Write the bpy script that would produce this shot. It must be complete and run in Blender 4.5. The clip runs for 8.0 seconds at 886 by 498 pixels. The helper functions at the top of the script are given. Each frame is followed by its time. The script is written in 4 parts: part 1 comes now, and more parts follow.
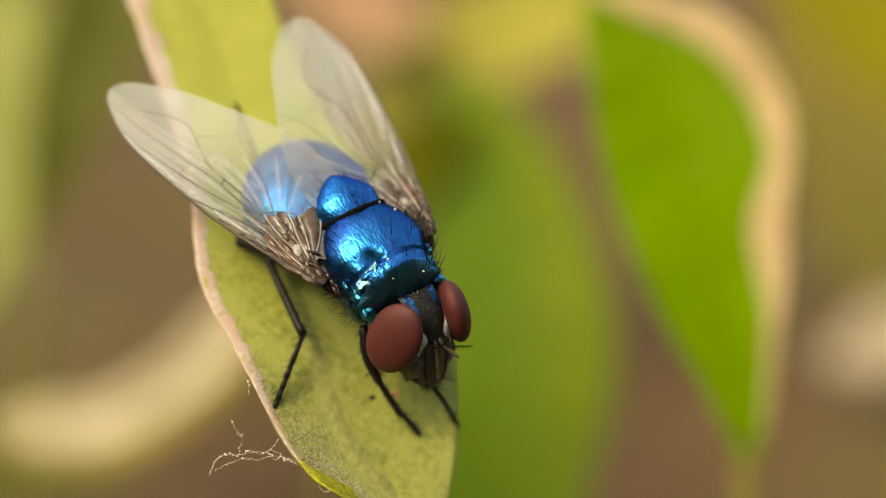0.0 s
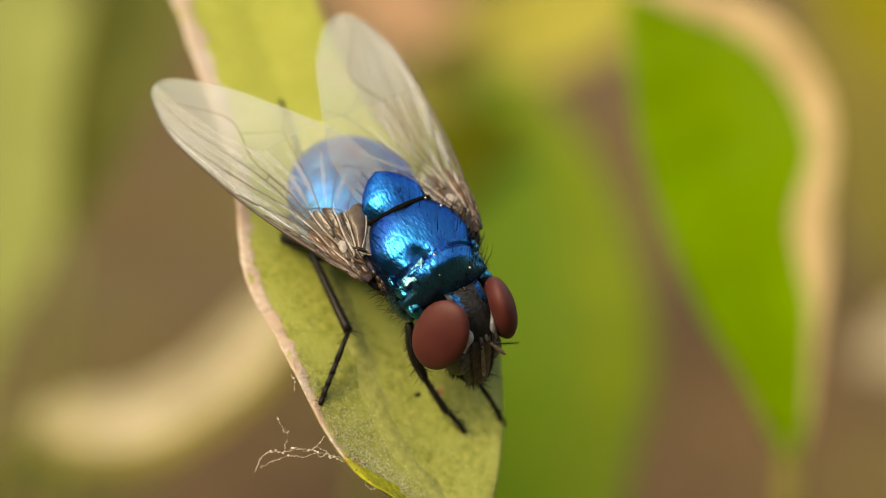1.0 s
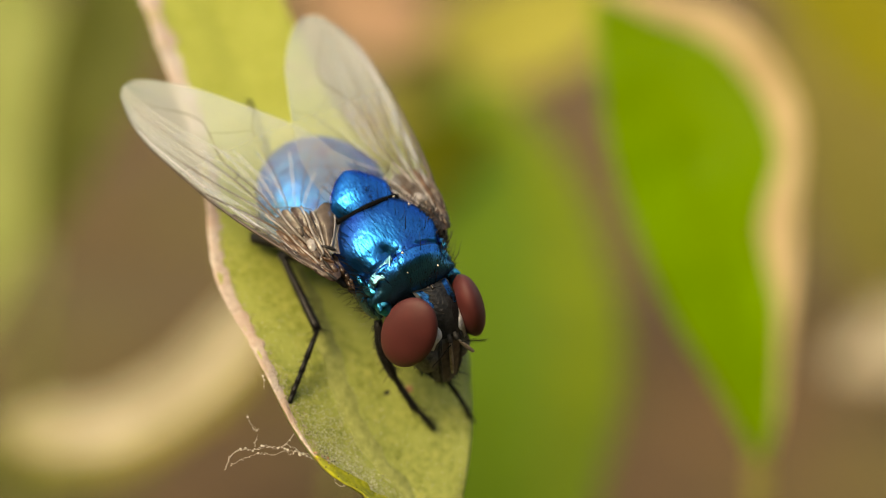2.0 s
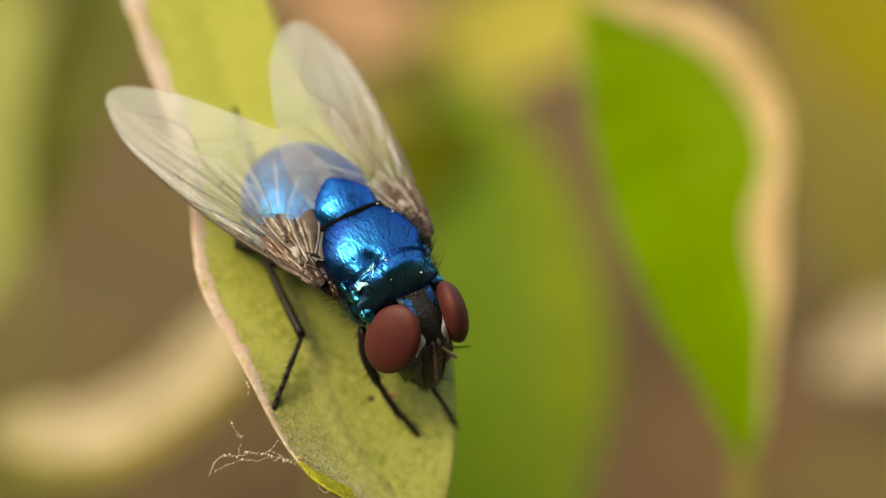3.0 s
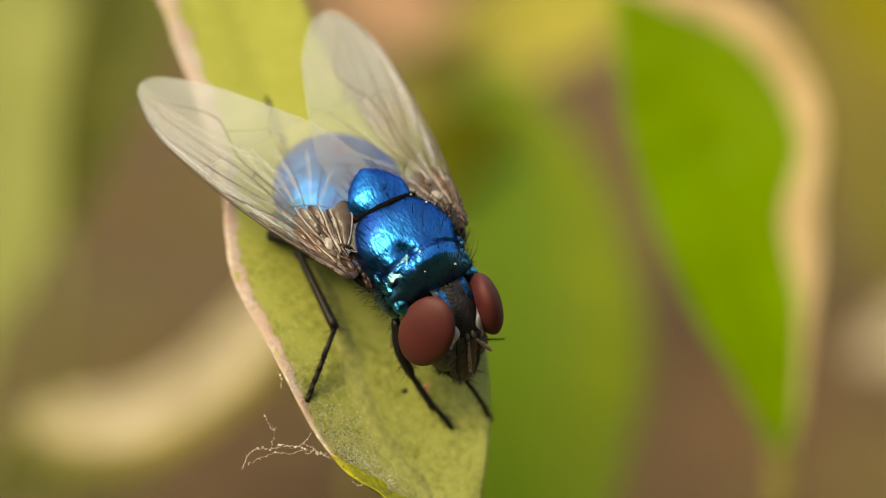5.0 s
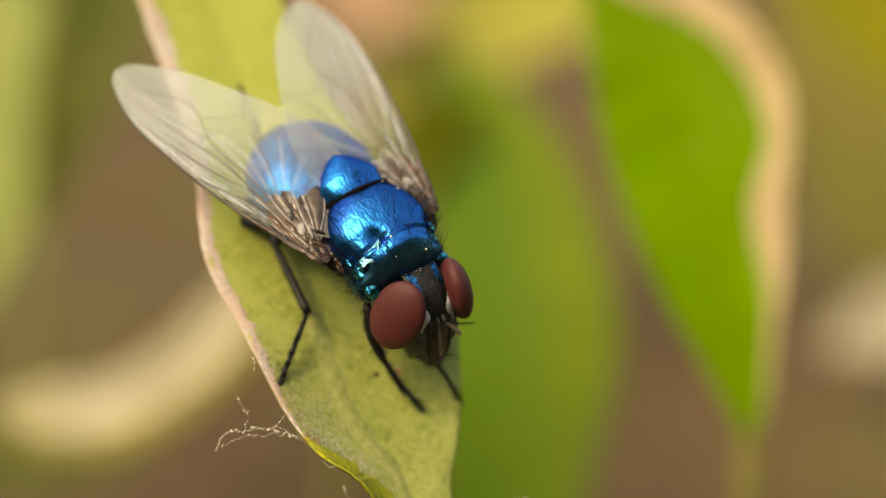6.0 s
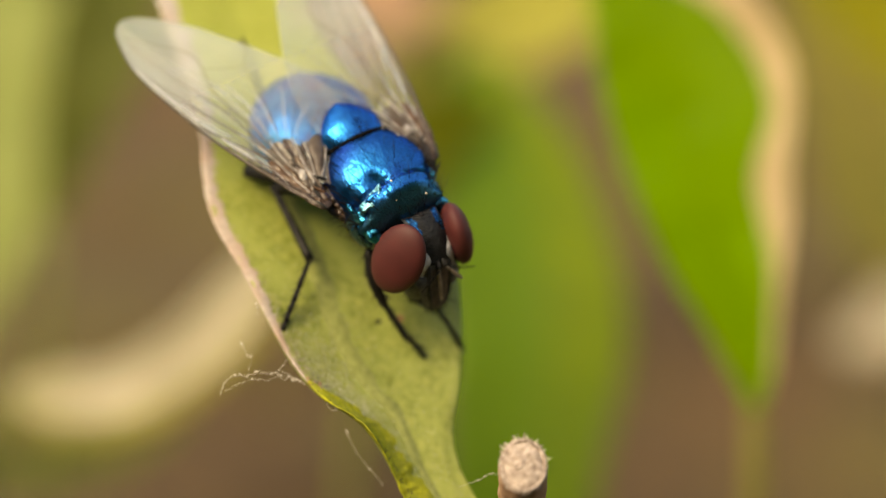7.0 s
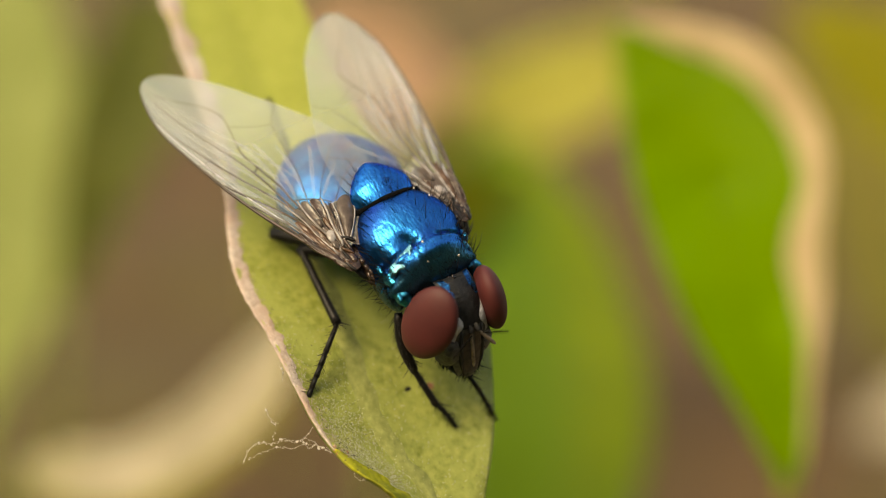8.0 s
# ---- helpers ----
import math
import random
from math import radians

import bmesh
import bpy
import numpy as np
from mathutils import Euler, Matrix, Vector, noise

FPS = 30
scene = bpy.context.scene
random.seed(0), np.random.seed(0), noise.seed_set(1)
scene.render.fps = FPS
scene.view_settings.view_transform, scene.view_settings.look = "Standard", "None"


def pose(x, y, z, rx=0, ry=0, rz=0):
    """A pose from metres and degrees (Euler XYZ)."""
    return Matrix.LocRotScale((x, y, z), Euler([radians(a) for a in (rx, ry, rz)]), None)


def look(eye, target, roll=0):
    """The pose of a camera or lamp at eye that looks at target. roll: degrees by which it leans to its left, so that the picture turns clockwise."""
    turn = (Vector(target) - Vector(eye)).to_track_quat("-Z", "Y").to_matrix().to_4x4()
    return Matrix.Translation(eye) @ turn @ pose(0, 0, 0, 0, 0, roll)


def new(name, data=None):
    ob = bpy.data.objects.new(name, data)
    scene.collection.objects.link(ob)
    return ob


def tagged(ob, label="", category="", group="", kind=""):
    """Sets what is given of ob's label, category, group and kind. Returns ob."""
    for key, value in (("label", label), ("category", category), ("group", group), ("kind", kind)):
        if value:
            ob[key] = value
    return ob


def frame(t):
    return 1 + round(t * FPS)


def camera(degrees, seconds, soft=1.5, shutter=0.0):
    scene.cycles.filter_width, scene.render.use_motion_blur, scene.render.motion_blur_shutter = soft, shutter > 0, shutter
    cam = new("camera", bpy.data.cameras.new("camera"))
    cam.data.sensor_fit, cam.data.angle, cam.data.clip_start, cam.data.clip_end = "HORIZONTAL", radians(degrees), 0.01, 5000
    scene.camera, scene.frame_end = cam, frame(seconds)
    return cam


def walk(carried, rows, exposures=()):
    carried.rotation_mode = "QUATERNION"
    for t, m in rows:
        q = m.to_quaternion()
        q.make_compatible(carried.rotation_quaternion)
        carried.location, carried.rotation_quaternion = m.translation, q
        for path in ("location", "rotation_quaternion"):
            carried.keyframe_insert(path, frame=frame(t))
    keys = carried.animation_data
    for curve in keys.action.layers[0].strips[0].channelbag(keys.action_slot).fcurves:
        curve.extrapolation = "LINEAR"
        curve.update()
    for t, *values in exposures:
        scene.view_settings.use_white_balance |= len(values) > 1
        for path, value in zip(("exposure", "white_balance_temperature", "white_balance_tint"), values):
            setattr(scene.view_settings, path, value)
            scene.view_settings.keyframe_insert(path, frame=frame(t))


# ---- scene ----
# All small things are laid out in millimetres, in a bench space whose z points back along the line of sight.
MM = 0.001
PITCH, HEIGHT = 28.0, 0.12
BENCH = pose(0, 0, HEIGHT, 90 - PITCH, 0, 0)


def bench(x, y, z):
    """A point of the bench space (mm) in the world."""
    return BENCH @ Vector((x * MM, y * MM, z * MM))


# ---- camera ----
cam = camera(30.0, 8.0, soft=0.6)
cam.data.dof.use_dof = True
cam.data.dof.focus_distance = 0.0491
cam.data.dof.aperture_fstop = 23.0
cam.data.dof.aperture_blades = 0

# seconds, place in the bench space in mm, turn in degrees
PATH = [
    (0, 0.200, -0.026, 50.553, -0.041, -0.562, 0.337),
    (0.1, 0.161, -0.023, 50.536, -0.141, -0.520, 0.323),
    (0.2, 0.121, -0.020, 50.519, 0.129, -0.175, 0.307),
    (0.3, 0.081, -0.017, 50.502, 0.007, -0.162, 0.292),
    (0.4, 0.042, -0.014, 50.485, 0.101, -0.013, 0.277),
    (0.5, 0.002, -0.011, 50.468, -0.065, -0.072, 0.262),
    (0.6, -0.056, -0.016, 50.427, -0.055, -0.048, 0.270),
    (0.7, -0.114, -0.020, 50.385, 0.145, -0.037, 0.278),
    (0.8, -0.171, -0.024, 50.344, 0.169, 0.248, 0.286),
    (0.9, -0.229, -0.028, 50.303, -0.042, 0.454, 0.293),
    (1, -0.287, -0.032, 50.262, -0.169, 0.473, 0.300),
    (1.1, -0.262, -0.143, 50.312, -0.181, 0.415, 0.247),
    (1.2, -0.236, -0.254, 50.362, 0.361, 0.091, 0.195),
    (1.3, -0.211, -0.365, 50.412, 0.296, 0.159, 0.142),
    (1.4, -0.185, -0.476, 50.462, 0.191, 0.208, 0.089),
    (1.5, -0.159, -0.587, 50.512, 0.153, 0.166, 0.035),
    (1.6, -0.137, -0.563, 50.534, 0.508, 0.028, 0.038),
    (1.7, -0.115, -0.539, 50.556, 0.421, -0.181, 0.041),
    (2.8, 0.129, -0.277, 50.798, 0.152, -0.566, 0.075),
    (2.9, 0.151, -0.253, 50.820, 0.124, -0.697, 0.078),
    (3, 0.173, -0.229, 50.842, 0.235, -0.672, 0.080),
    (3.1, 0.162, -0.171, 50.827, 0.186, -0.704, 0.101),
    (3.2, 0.150, -0.114, 50.813, 0.080, -0.443, 0.123),
    (3.3, 0.139, -0.057, 50.798, 0.287, -0.240, 0.144),
    (3.4, 0.127, 0.001, 50.783, 0.201, -0.136, 0.166),
    (3.5, 0.116, 0.058, 50.768, 0.208, -0.083, 0.187),
    (3.6, 0.137, 0.049, 50.619, 0.123, 0.096, 0.153),
    (3.7, 0.158, 0.040, 50.471, 0.210, 0.183, 0.119),
    (3.8, 0.180, 0.031, 50.322, 0.376, 0.369, 0.085),
    (3.9, 0.201, 0.022, 50.173, 0.522, 0.496, 0.052),
    (4, 0.222, 0.012, 50.025, 0.259, 0.401, 0.016),
    (4.1, 0.178, 0.010, 50.020, 0.122, 0.296, 0.010),
    (4.2, 0.133, 0.007, 50.015, -0.051, -0.187, 0.005),
    (4.3, 0.089, 0.005, 50.010, 0.030, -0.299, -0.001),
    (4.4, 0.044, 0.002, 50.005, -0.124, -0.078, -0.006),
    (4.5, 0.000, 0.000, 50.000, -0.004, -0.002, -0.011),
    (4.6, 0.015, -0.024, 50.075, -0.092, 0.335, -0.008),
    (4.7, 0.029, -0.048, 50.151, -0.102, 0.390, -0.005),
    (5.8, 0.189, -0.312, 50.982, -0.571, 0.361, 0.027),
    (5.9, 0.203, -0.336, 51.057, -0.269, 0.336, 0.032),
    (6, 0.218, -0.360, 51.133, -0.419, -0.455, 0.037),
    (6.1, 0.283, -0.427, 51.152, -0.430, -0.865, -0.038),
    (6.2, 0.348, -0.493, 51.171, -0.835, -0.750, -0.112),
    (6.3, 0.413, -0.559, 51.190, -0.995, -0.870, -0.186),
    (6.4, 0.478, -0.625, 51.209, -0.548, -0.912, -0.265),
    (6.5, 0.543, -0.691, 51.228, -0.362, -0.732, -0.343),
    (6.6, 0.567, -1.069, 51.320, 0.021, -0.516, -0.356),
    (6.7, 0.591, -1.446, 51.412, -0.152, -0.313, -0.365),
    (6.8, 0.614, -1.824, 51.503, -0.149, -0.031, -0.375),
    (6.9, 0.638, -2.201, 51.595, 0.321, 0.044, -0.385),
    (7, 0.662, -2.579, 51.687, 0.184, 0.065, -0.395),
    (7.1, 0.523, -2.621, 51.382, 0.341, 0.195, -0.333),
    (7.2, 0.383, -2.664, 51.077, 0.925, 0.793, -0.266),
    (7.3, 0.244, -2.707, 50.773, 0.916, 0.989, -0.204),
    (7.4, 0.105, -2.749, 50.468, 0.668, 1.468, -0.142),
    (7.5, -0.034, -2.792, 50.164, 1.215, 1.453, -0.074),
    (7.6, -0.010, -2.886, 50.125, 1.856, 1.574, -0.069),
    (7.7, 0.014, -2.980, 50.087, 2.361, 1.240, -0.075),
    (7.8, 0.039, -3.074, 50.048, 3.023, 0.702, -0.087),
    (7.9, 0.063, -3.168, 50.010, 3.109, 0.595, -0.095),
    (8, 0.087, -3.262, 49.971, 3.208, 0.523, -0.102),
]
walk(cam, [(t, BENCH @ pose(x * MM, y * MM, z * MM, rx, ry, rz)) for t, x, y, z, rx, ry, rz in PATH], [(0, 1.15, 10000, 5), (3, 1.12, 10000, 5), (4.5, 1.08, 10000, 5), (6.5, 1.18, 10000, 5), (8, 1.07, 10000, 5)])

# ---- light ----
world = bpy.data.worlds.new("sky")
scene.world = world
world.use_nodes = True
wn = world.node_tree
sky = wn.nodes.new("ShaderNodeTexSky")
sky.sky_type = "NISHITA"
sky.sun_disc = False
SUN_EL, SUN_AZ = 52.0, 236.0
sky.sun_elevation, sky.sun_rotation = radians(SUN_EL), radians(SUN_AZ)
sky.air_density, sky.dust_density = 1.0, 3.0
wn.links.new(sky.outputs[0], wn.nodes["Background"].inputs[0])
wn.nodes["Background"].inputs[1].default_value = 0.15
sun = new("sun", bpy.data.lights.new("sun", "SUN"))
sun.data.energy, sun.data.angle, sun.data.color = 1.4, radians(26), (1.0, 0.94, 0.84)
toward = Vector((math.sin(radians(SUN_AZ)) * math.cos(radians(SUN_EL)), math.cos(radians(SUN_AZ)) * math.cos(radians(SUN_EL)), math.sin(radians(SUN_EL))))
sun.matrix_world = look(toward, (0, 0, 0))
scene.view_settings.exposure = 0.0


# ---- materials ----
def node(nt, kind, **values):
    n = nt.nodes.new(kind)
    for key, value in values.items():
        n.inputs[key.replace("_", " ")].default_value = value
    return n


def surface(name, dark, light, grain_mm, rough=0.6, metal=0.0, bump=0.2, blotch_mm=None, third=None, through_light=0.0, tint=None, spec=0.5, bump_mm=None, cells=False, rough_var=0.12, fade=None, uneven=0.85, stretch=None, crumple=None):
    """A procedural surface: colour wanders between dark and light at the grain's size, towards third in larger blotches; fine relief."""
    m = bpy.data.materials.new(name)
    m.use_nodes = True
    nt = m.node_tree
    out, bsdf = nt.nodes["Material Output"], nt.nodes["Principled BSDF"]
    co = nt.nodes.new("ShaderNodeTexCoord")
    info = nt.nodes.new("ShaderNodeObjectInfo")
    shift = nt.nodes.new("ShaderNodeVectorMath")
    shift.operation = "MULTIPLY_ADD"
    nt.links.new(info.outputs["Random"], shift.inputs[0])
    shift.inputs[1].default_value = (0.01, 0.017, 0.023)
    nt.links.new(co.outputs["Object"], shift.inputs[2])
    grain = node(nt, "ShaderNodeTexNoise", Scale=1000 / grain_mm, Detail=5.0, Roughness=0.6)
    nt.links.new(shift.outputs[0], grain.inputs["Vector"])
    ramp = nt.nodes.new("ShaderNodeValToRGB")
    ramp.color_ramp.elements[0].position, ramp.color_ramp.elements[1].position = 0.32, 0.68
    ramp.color_ramp.elements[0].color, ramp.color_ramp.elements[1].color = (*dark, 1), (*light, 1)
    nt.links.new(grain.outputs["Fac"], ramp.inputs[0])
    colour = ramp.outputs[0]
    if third:
        blotch = node(nt, "ShaderNodeTexNoise", Scale=1000 / (blotch_mm or 6 * grain_mm), Detail=3.0)
        nt.links.new(shift.outputs[0], blotch.inputs["Vector"])
        fall = nt.nodes.new("ShaderNodeMapRange")
        fall.inputs["From Min"].default_value, fall.inputs["From Max"].default_value = 0.42, 0.66
        nt.links.new(blotch.outputs["Fac"], fall.inputs["Value"])
        mix = nt.nodes.new("ShaderNodeMix")
        mix.data_type = "RGBA"
        nt.links.new(fall.outputs[0], mix.inputs["Factor"])
        nt.links.new(colour, mix.inputs["A"])
        mix.inputs["B"].default_value = (*third, 1)
        colour = mix.outputs["Result"]
    if fade:
        # colour changes along the thing's own x, from one place (mm) to another
        x0, x1, share, other = fade
        split = nt.nodes.new("ShaderNodeSeparateXYZ")
        nt.links.new(co.outputs["Object"], split.inputs[0])
        span = nt.nodes.new("ShaderNodeMapRange")
        for key, value in (("From Min", x0 * MM), ("From Max", x1 * MM), ("To Min", 0.0), ("To Max", share)):
            span.inputs[key].default_value = value
        nt.links.new(split.outputs["X"], span.inputs["Value"])
        blend = nt.nodes.new("ShaderNodeMix")
        blend.data_type = "RGBA"
        nt.links.new(span.outputs[0], blend.inputs["Factor"])
        nt.links.new(colour, blend.inputs["A"])
        blend.inputs["B"].default_value = (*other, 1)
        colour = blend.outputs["Result"]
    nt.links.new(colour, bsdf.inputs["Base Color"])
    bsdf.inputs["Metallic"].default_value = metal
    bsdf.inputs["Specular IOR Level"].default_value = spec
    if tint:
        bsdf.inputs["Specular Tint"].default_value = (*tint, 1)
    wear = nt.nodes.new("ShaderNodeMapRange")
    wear.inputs["To Min"].default_value, wear.inputs["To Max"].default_value = max(0.02, rough - rough_var), min(1.0, rough + rough_var)
    nt.links.new(grain.outputs["Fac"], wear.inputs["Value"])
    nt.links.new(wear.outputs[0], bsdf.inputs["Roughness"])
    if bump:
        b = node(nt, "ShaderNodeBump", Strength=bump, Distance=(bump_mm or grain_mm) * 0.3 * MM)
        if stretch:
            longer = nt.nodes.new("ShaderNodeMapping")
            longer.inputs["Scale"].default_value = stretch
            nt.links.new(shift.outputs[0], longer.inputs["Vector"])
            shift = longer
        if cells:
            relief = node(nt, "ShaderNodeTexVoronoi", Scale=1000 / (bump_mm or grain_mm))
            relief.inputs["Randomness"].default_value = uneven
            nt.links.new(shift.outputs[0], relief.inputs["Vector"])
            nt.links.new(relief.outputs["Distance"], b.inputs["Height"])
            b.invert = True
        else:
            relief = node(nt, "ShaderNodeTexNoise", Scale=1000 / (bump_mm or grain_mm), Detail=4.0)
            nt.links.new(shift.outputs[0], relief.inputs["Vector"])
            nt.links.new(relief.outputs["Fac"], b.inputs["Height"])
        if crumple:
            wide = node(nt, "ShaderNodeBump", Strength=crumple[1], Distance=crumple[0] * 0.3 * MM)
            fold = node(nt, "ShaderNodeTexNoise", Scale=1000 / crumple[0], Detail=3.0)
            nt.links.new(co.outputs["Object"], fold.inputs["Vector"])
            nt.links.new(fold.outputs["Fac"], wide.inputs["Height"])
            nt.links.new(wide.outputs[0], b.inputs["Normal"])
        nt.links.new(b.outputs[0], bsdf.inputs["Normal"])
    if through_light:
        leafy = nt.nodes.new("ShaderNodeBsdfTranslucent")
        nt.links.new(colour, leafy.inputs["Color"])
        both = nt.nodes.new("ShaderNodeMixShader")
        both.inputs[0].default_value = through_light
        nt.links.new(bsdf.outputs[0], both.inputs[1])
        nt.links.new(leafy.outputs[0], both.inputs[2])
        nt.links.new(both.outputs[0], out.inputs["Surface"])
    return m


def membrane(name, veil, colour):
    """Clear wing skin: mostly see-through, a milky veil and a gloss."""
    # pink and green tints put part of the iridescent sheen into the colour
    m = surface(name, tuple(a * b for a, b in zip(colour, (1.0, 0.88, 0.92))), tuple(a * b for a, b in zip(colour, (0.86, 1.0, 0.9))), 2.2, rough=0.5, bump=0.15, bump_mm=0.5, spec=0.5)
    nt = m.node_tree
    # a film of uneven thickness (nm) gives the skin its faint pink and green sheen
    film = nt.nodes.new("ShaderNodeMapRange")
    film.inputs["To Min"].default_value, film.inputs["To Max"].default_value = 250, 650
    nt.links.new(nt.nodes["Noise Texture"].outputs["Fac"], film.inputs["Value"])
    nt.links.new(film.outputs[0], nt.nodes["Principled BSDF"].inputs["Thin Film Thickness"])
    nt.nodes["Principled BSDF"].inputs["Thin Film IOR"].default_value = 1.6
    clear = nt.nodes.new("ShaderNodeBsdfTransparent")
    milk = nt.nodes.new("ShaderNodeMixShader")
    # cloudier towards the tip (the fly's own x runs from head to tail)
    where = nt.nodes.new("ShaderNodeSeparateXYZ")
    nt.links.new(nt.nodes["Texture Coordinate"].outputs["Object"], where.inputs[0])
    cloud = nt.nodes.new("ShaderNodeMapRange")
    for key, value in (("From Min", -3.6 * MM), ("From Max", -7.0 * MM), ("To Min", 0.36 * veil), ("To Max", 1.0 * veil)):
        cloud.inputs[key].default_value = value
    nt.links.new(where.outputs["X"], cloud.inputs["Value"])
    nt.links.new(cloud.outputs[0], milk.inputs[0])
    nt.links.new(clear.outputs[0], milk.inputs[1])
    nt.links.new(nt.nodes["Principled BSDF"].outputs[0], milk.inputs[2])
    nt.links.new(milk.outputs[0], nt.nodes["Material Output"].inputs["Surface"])
    return m


# the fade paints dusting and a dark reflection on the front slope
FRONT = surface("blue_cuticle_darkened_front", (0.006, 0.15, 0.5), (0.012, 0.28, 0.78), 0.35, fade=(0.5, 0.68, 0.8, (0.045, 0.15, 0.2)), rough=0.3, metal=0.95, bump=0.45, bump_mm=0.075, cells=True, stretch=(0.6, 1, 1), crumple=(0.9, 0.14), tint=(0.2, 0.2, 0.5))
SHOULDER = surface("teal_shoulder", (0.01, 0.22, 0.42), (0.03, 0.46, 0.7), 0.25, rough=0.34, metal=1.0, bump=0.4, bump_mm=0.2, third=(0.004, 0.04, 0.08), blotch_mm=0.5)
BLUE = surface("blue_cuticle", (0.003, 0.165, 0.5), (0.005, 0.25, 0.66), 0.5, rough=0.34, metal=1.0, bump=0.42, bump_mm=0.095, cells=True, stretch=(0.5, 1, 1), crumple=(0.8, 0.3), tint=(0.3, 0.3, 0.8), third=(0.02, 0.11, 0.52), blotch_mm=2.0)
SCUTELLUM = surface("blue_shield", (0.003, 0.15, 0.5), (0.006, 0.24, 0.7), 0.5, rough=0.3, metal=1.0, bump=0.4, bump_mm=0.09, cells=True, stretch=(0.5, 1, 1), crumple=(0.6, 0.3), tint=(0.3, 0.25, 0.9))
TEAL = surface("teal_cuticle", (0.02, 0.055, 0.1), (0.05, 0.16, 0.27), 0.4, rough=0.28, metal=1.0, bump=0.5, bump_mm=0.07, cells=True)
ABDOMEN = surface("blue_abdomen", (0.004, 0.05, 0.26), (0.01, 0.19, 0.52), 0.4, rough=0.4, metal=1.0, bump=0.4, bump_mm=0.12, tint=(0.2, 0.35, 0.7), third=(0.008, 0.18, 0.46), blotch_mm=0.9, crumple=(1.2, 0.3))
BLACK = surface("black_chitin", (0.0045, 0.004, 0.004), (0.012, 0.0105, 0.0095), 0.25, rough=0.5, bump=0.4, spec=0.25)
MATT_BLACK = surface("matt_black", (0.002, 0.002, 0.002), (0.006, 0.006, 0.006), 0.2, rough=0.9, bump=0.3, spec=0.05)
GREY = surface("dusty_grey_chitin", (0.02, 0.019, 0.019), (0.075, 0.07, 0.066), 0.2, rough=0.65, bump=0.5, third=(0.04, 0.037, 0.034), spec=0.25)
SILVER = surface("silver_face_dust", (0.36, 0.37, 0.39), (0.7, 0.7, 0.73), 0.15, rough=0.5, bump=0.6)
EYE = surface("red_brown_eye", (0.056, 0.0085, 0.0082), (0.086, 0.0135, 0.0128), 0.9, rough=0.62, bump=0.3, bump_mm=0.04, cells=True, spec=0.45, uneven=0.15)
BROWN = surface("brown_wing_root", (0.014, 0.008, 0.006), (0.085, 0.05, 0.035), 0.3, rough=0.26, bump=0.5, bump_mm=0.2)
FACE = surface("smoky_face", (0.025, 0.021, 0.018), (0.085, 0.07, 0.058), 0.25, rough=0.35, bump=0.5)
LEAFGREY = surface("greyish_midrib", (0.19, 0.215, 0.05), (0.33, 0.35, 0.11), 0.25, rough=0.7, bump=0.6)
ROLLED = surface("yellow_green_rim", (0.34, 0.36, 0.02), (0.68, 0.66, 0.07), 0.16, rough=0.85, bump=1.0, bump_mm=0.2, through_light=0.35, third=(0.42, 0.43, 0.06), blotch_mm=0.4, spec=0.2)
FRONS = surface("sooty_frons", (0.005, 0.0052, 0.006), (0.024, 0.0245, 0.027), 0.12, rough=0.52, bump=1.0, third=(0.009, 0.0092, 0.0105), blotch_mm=0.4, spec=0.35)
# blue glint beside the eyes, put into the base colour
BLUEGREY = surface("blue_orbital_glint", (0.004, 0.05, 0.2), (0.015, 0.24, 0.55), 0.12, rough=0.28, metal=1.0, bump=0.7, third=(0.02, 0.024, 0.03), blotch_mm=0.22)
RUSTY = surface("rust_brown_chitin", (0.05, 0.025, 0.014), (0.17, 0.09, 0.05), 0.25, rough=0.25, bump=0.4, bump_mm=0.2, through_light=0.2)
CALYPTER = surface("brown_calypter", (0.08, 0.058, 0.045), (0.19, 0.147, 0.12), 0.4, rough=0.2, bump=0.5, bump_mm=0.2, through_light=0.3)
# highlight on the thorax put into a paler, silvery colour
GLINT = surface("silver_blue_glint", (0.04, 0.25, 0.36), (0.18, 0.42, 0.5), 0.25, rough=0.45, metal=1.0, bump=0.8, bump_mm=0.2)
DUSTY = surface("dusty_lower_face", (0.045, 0.044, 0.044), (0.15, 0.146, 0.142), 0.18, rough=0.65, bump=0.7)
OCELLUS = surface("glossy_black_lens", (0.008, 0.006, 0.006), (0.02, 0.014, 0.012), 0.3, rough=0.12, bump=0.0, rough_var=0.03)
VEINPALE = surface("pale_vein", (0.44, 0.44, 0.48), (0.62, 0.63, 0.7), 0.4, rough=0.4, bump=0.2)
PALE = surface("pale_calypter", (0.24, 0.21, 0.2), (0.6, 0.56, 0.54), 0.3, rough=0.18, bump=0.5, through_light=0.3)
TAWNY = surface("tawny_antenna", (0.13, 0.09, 0.065), (0.36, 0.29, 0.235), 0.15, rough=0.6, bump=0.4)
WING = membrane("wing_skin", 0.52, (0.46, 0.5, 0.52))
FOLD = membrane("wing_fold_skin", 0.3, (0.62, 0.63, 0.67))
VEIN = surface("wing_vein", (0.035, 0.024, 0.018), (0.1, 0.072, 0.054), 0.4, rough=0.4, bump=0.3)
LEAF = surface("mottled_leaf", (0.19, 0.24, 0.035), (0.48, 0.505, 0.14), 0.26, rough=0.5, bump=1.0, bump_mm=0.13, third=(0.41, 0.46, 0.12), blotch_mm=1.3, through_light=0.3, fade=(-1.0, 9.0, 0.55, (0.5, 0.53, 0.07)))
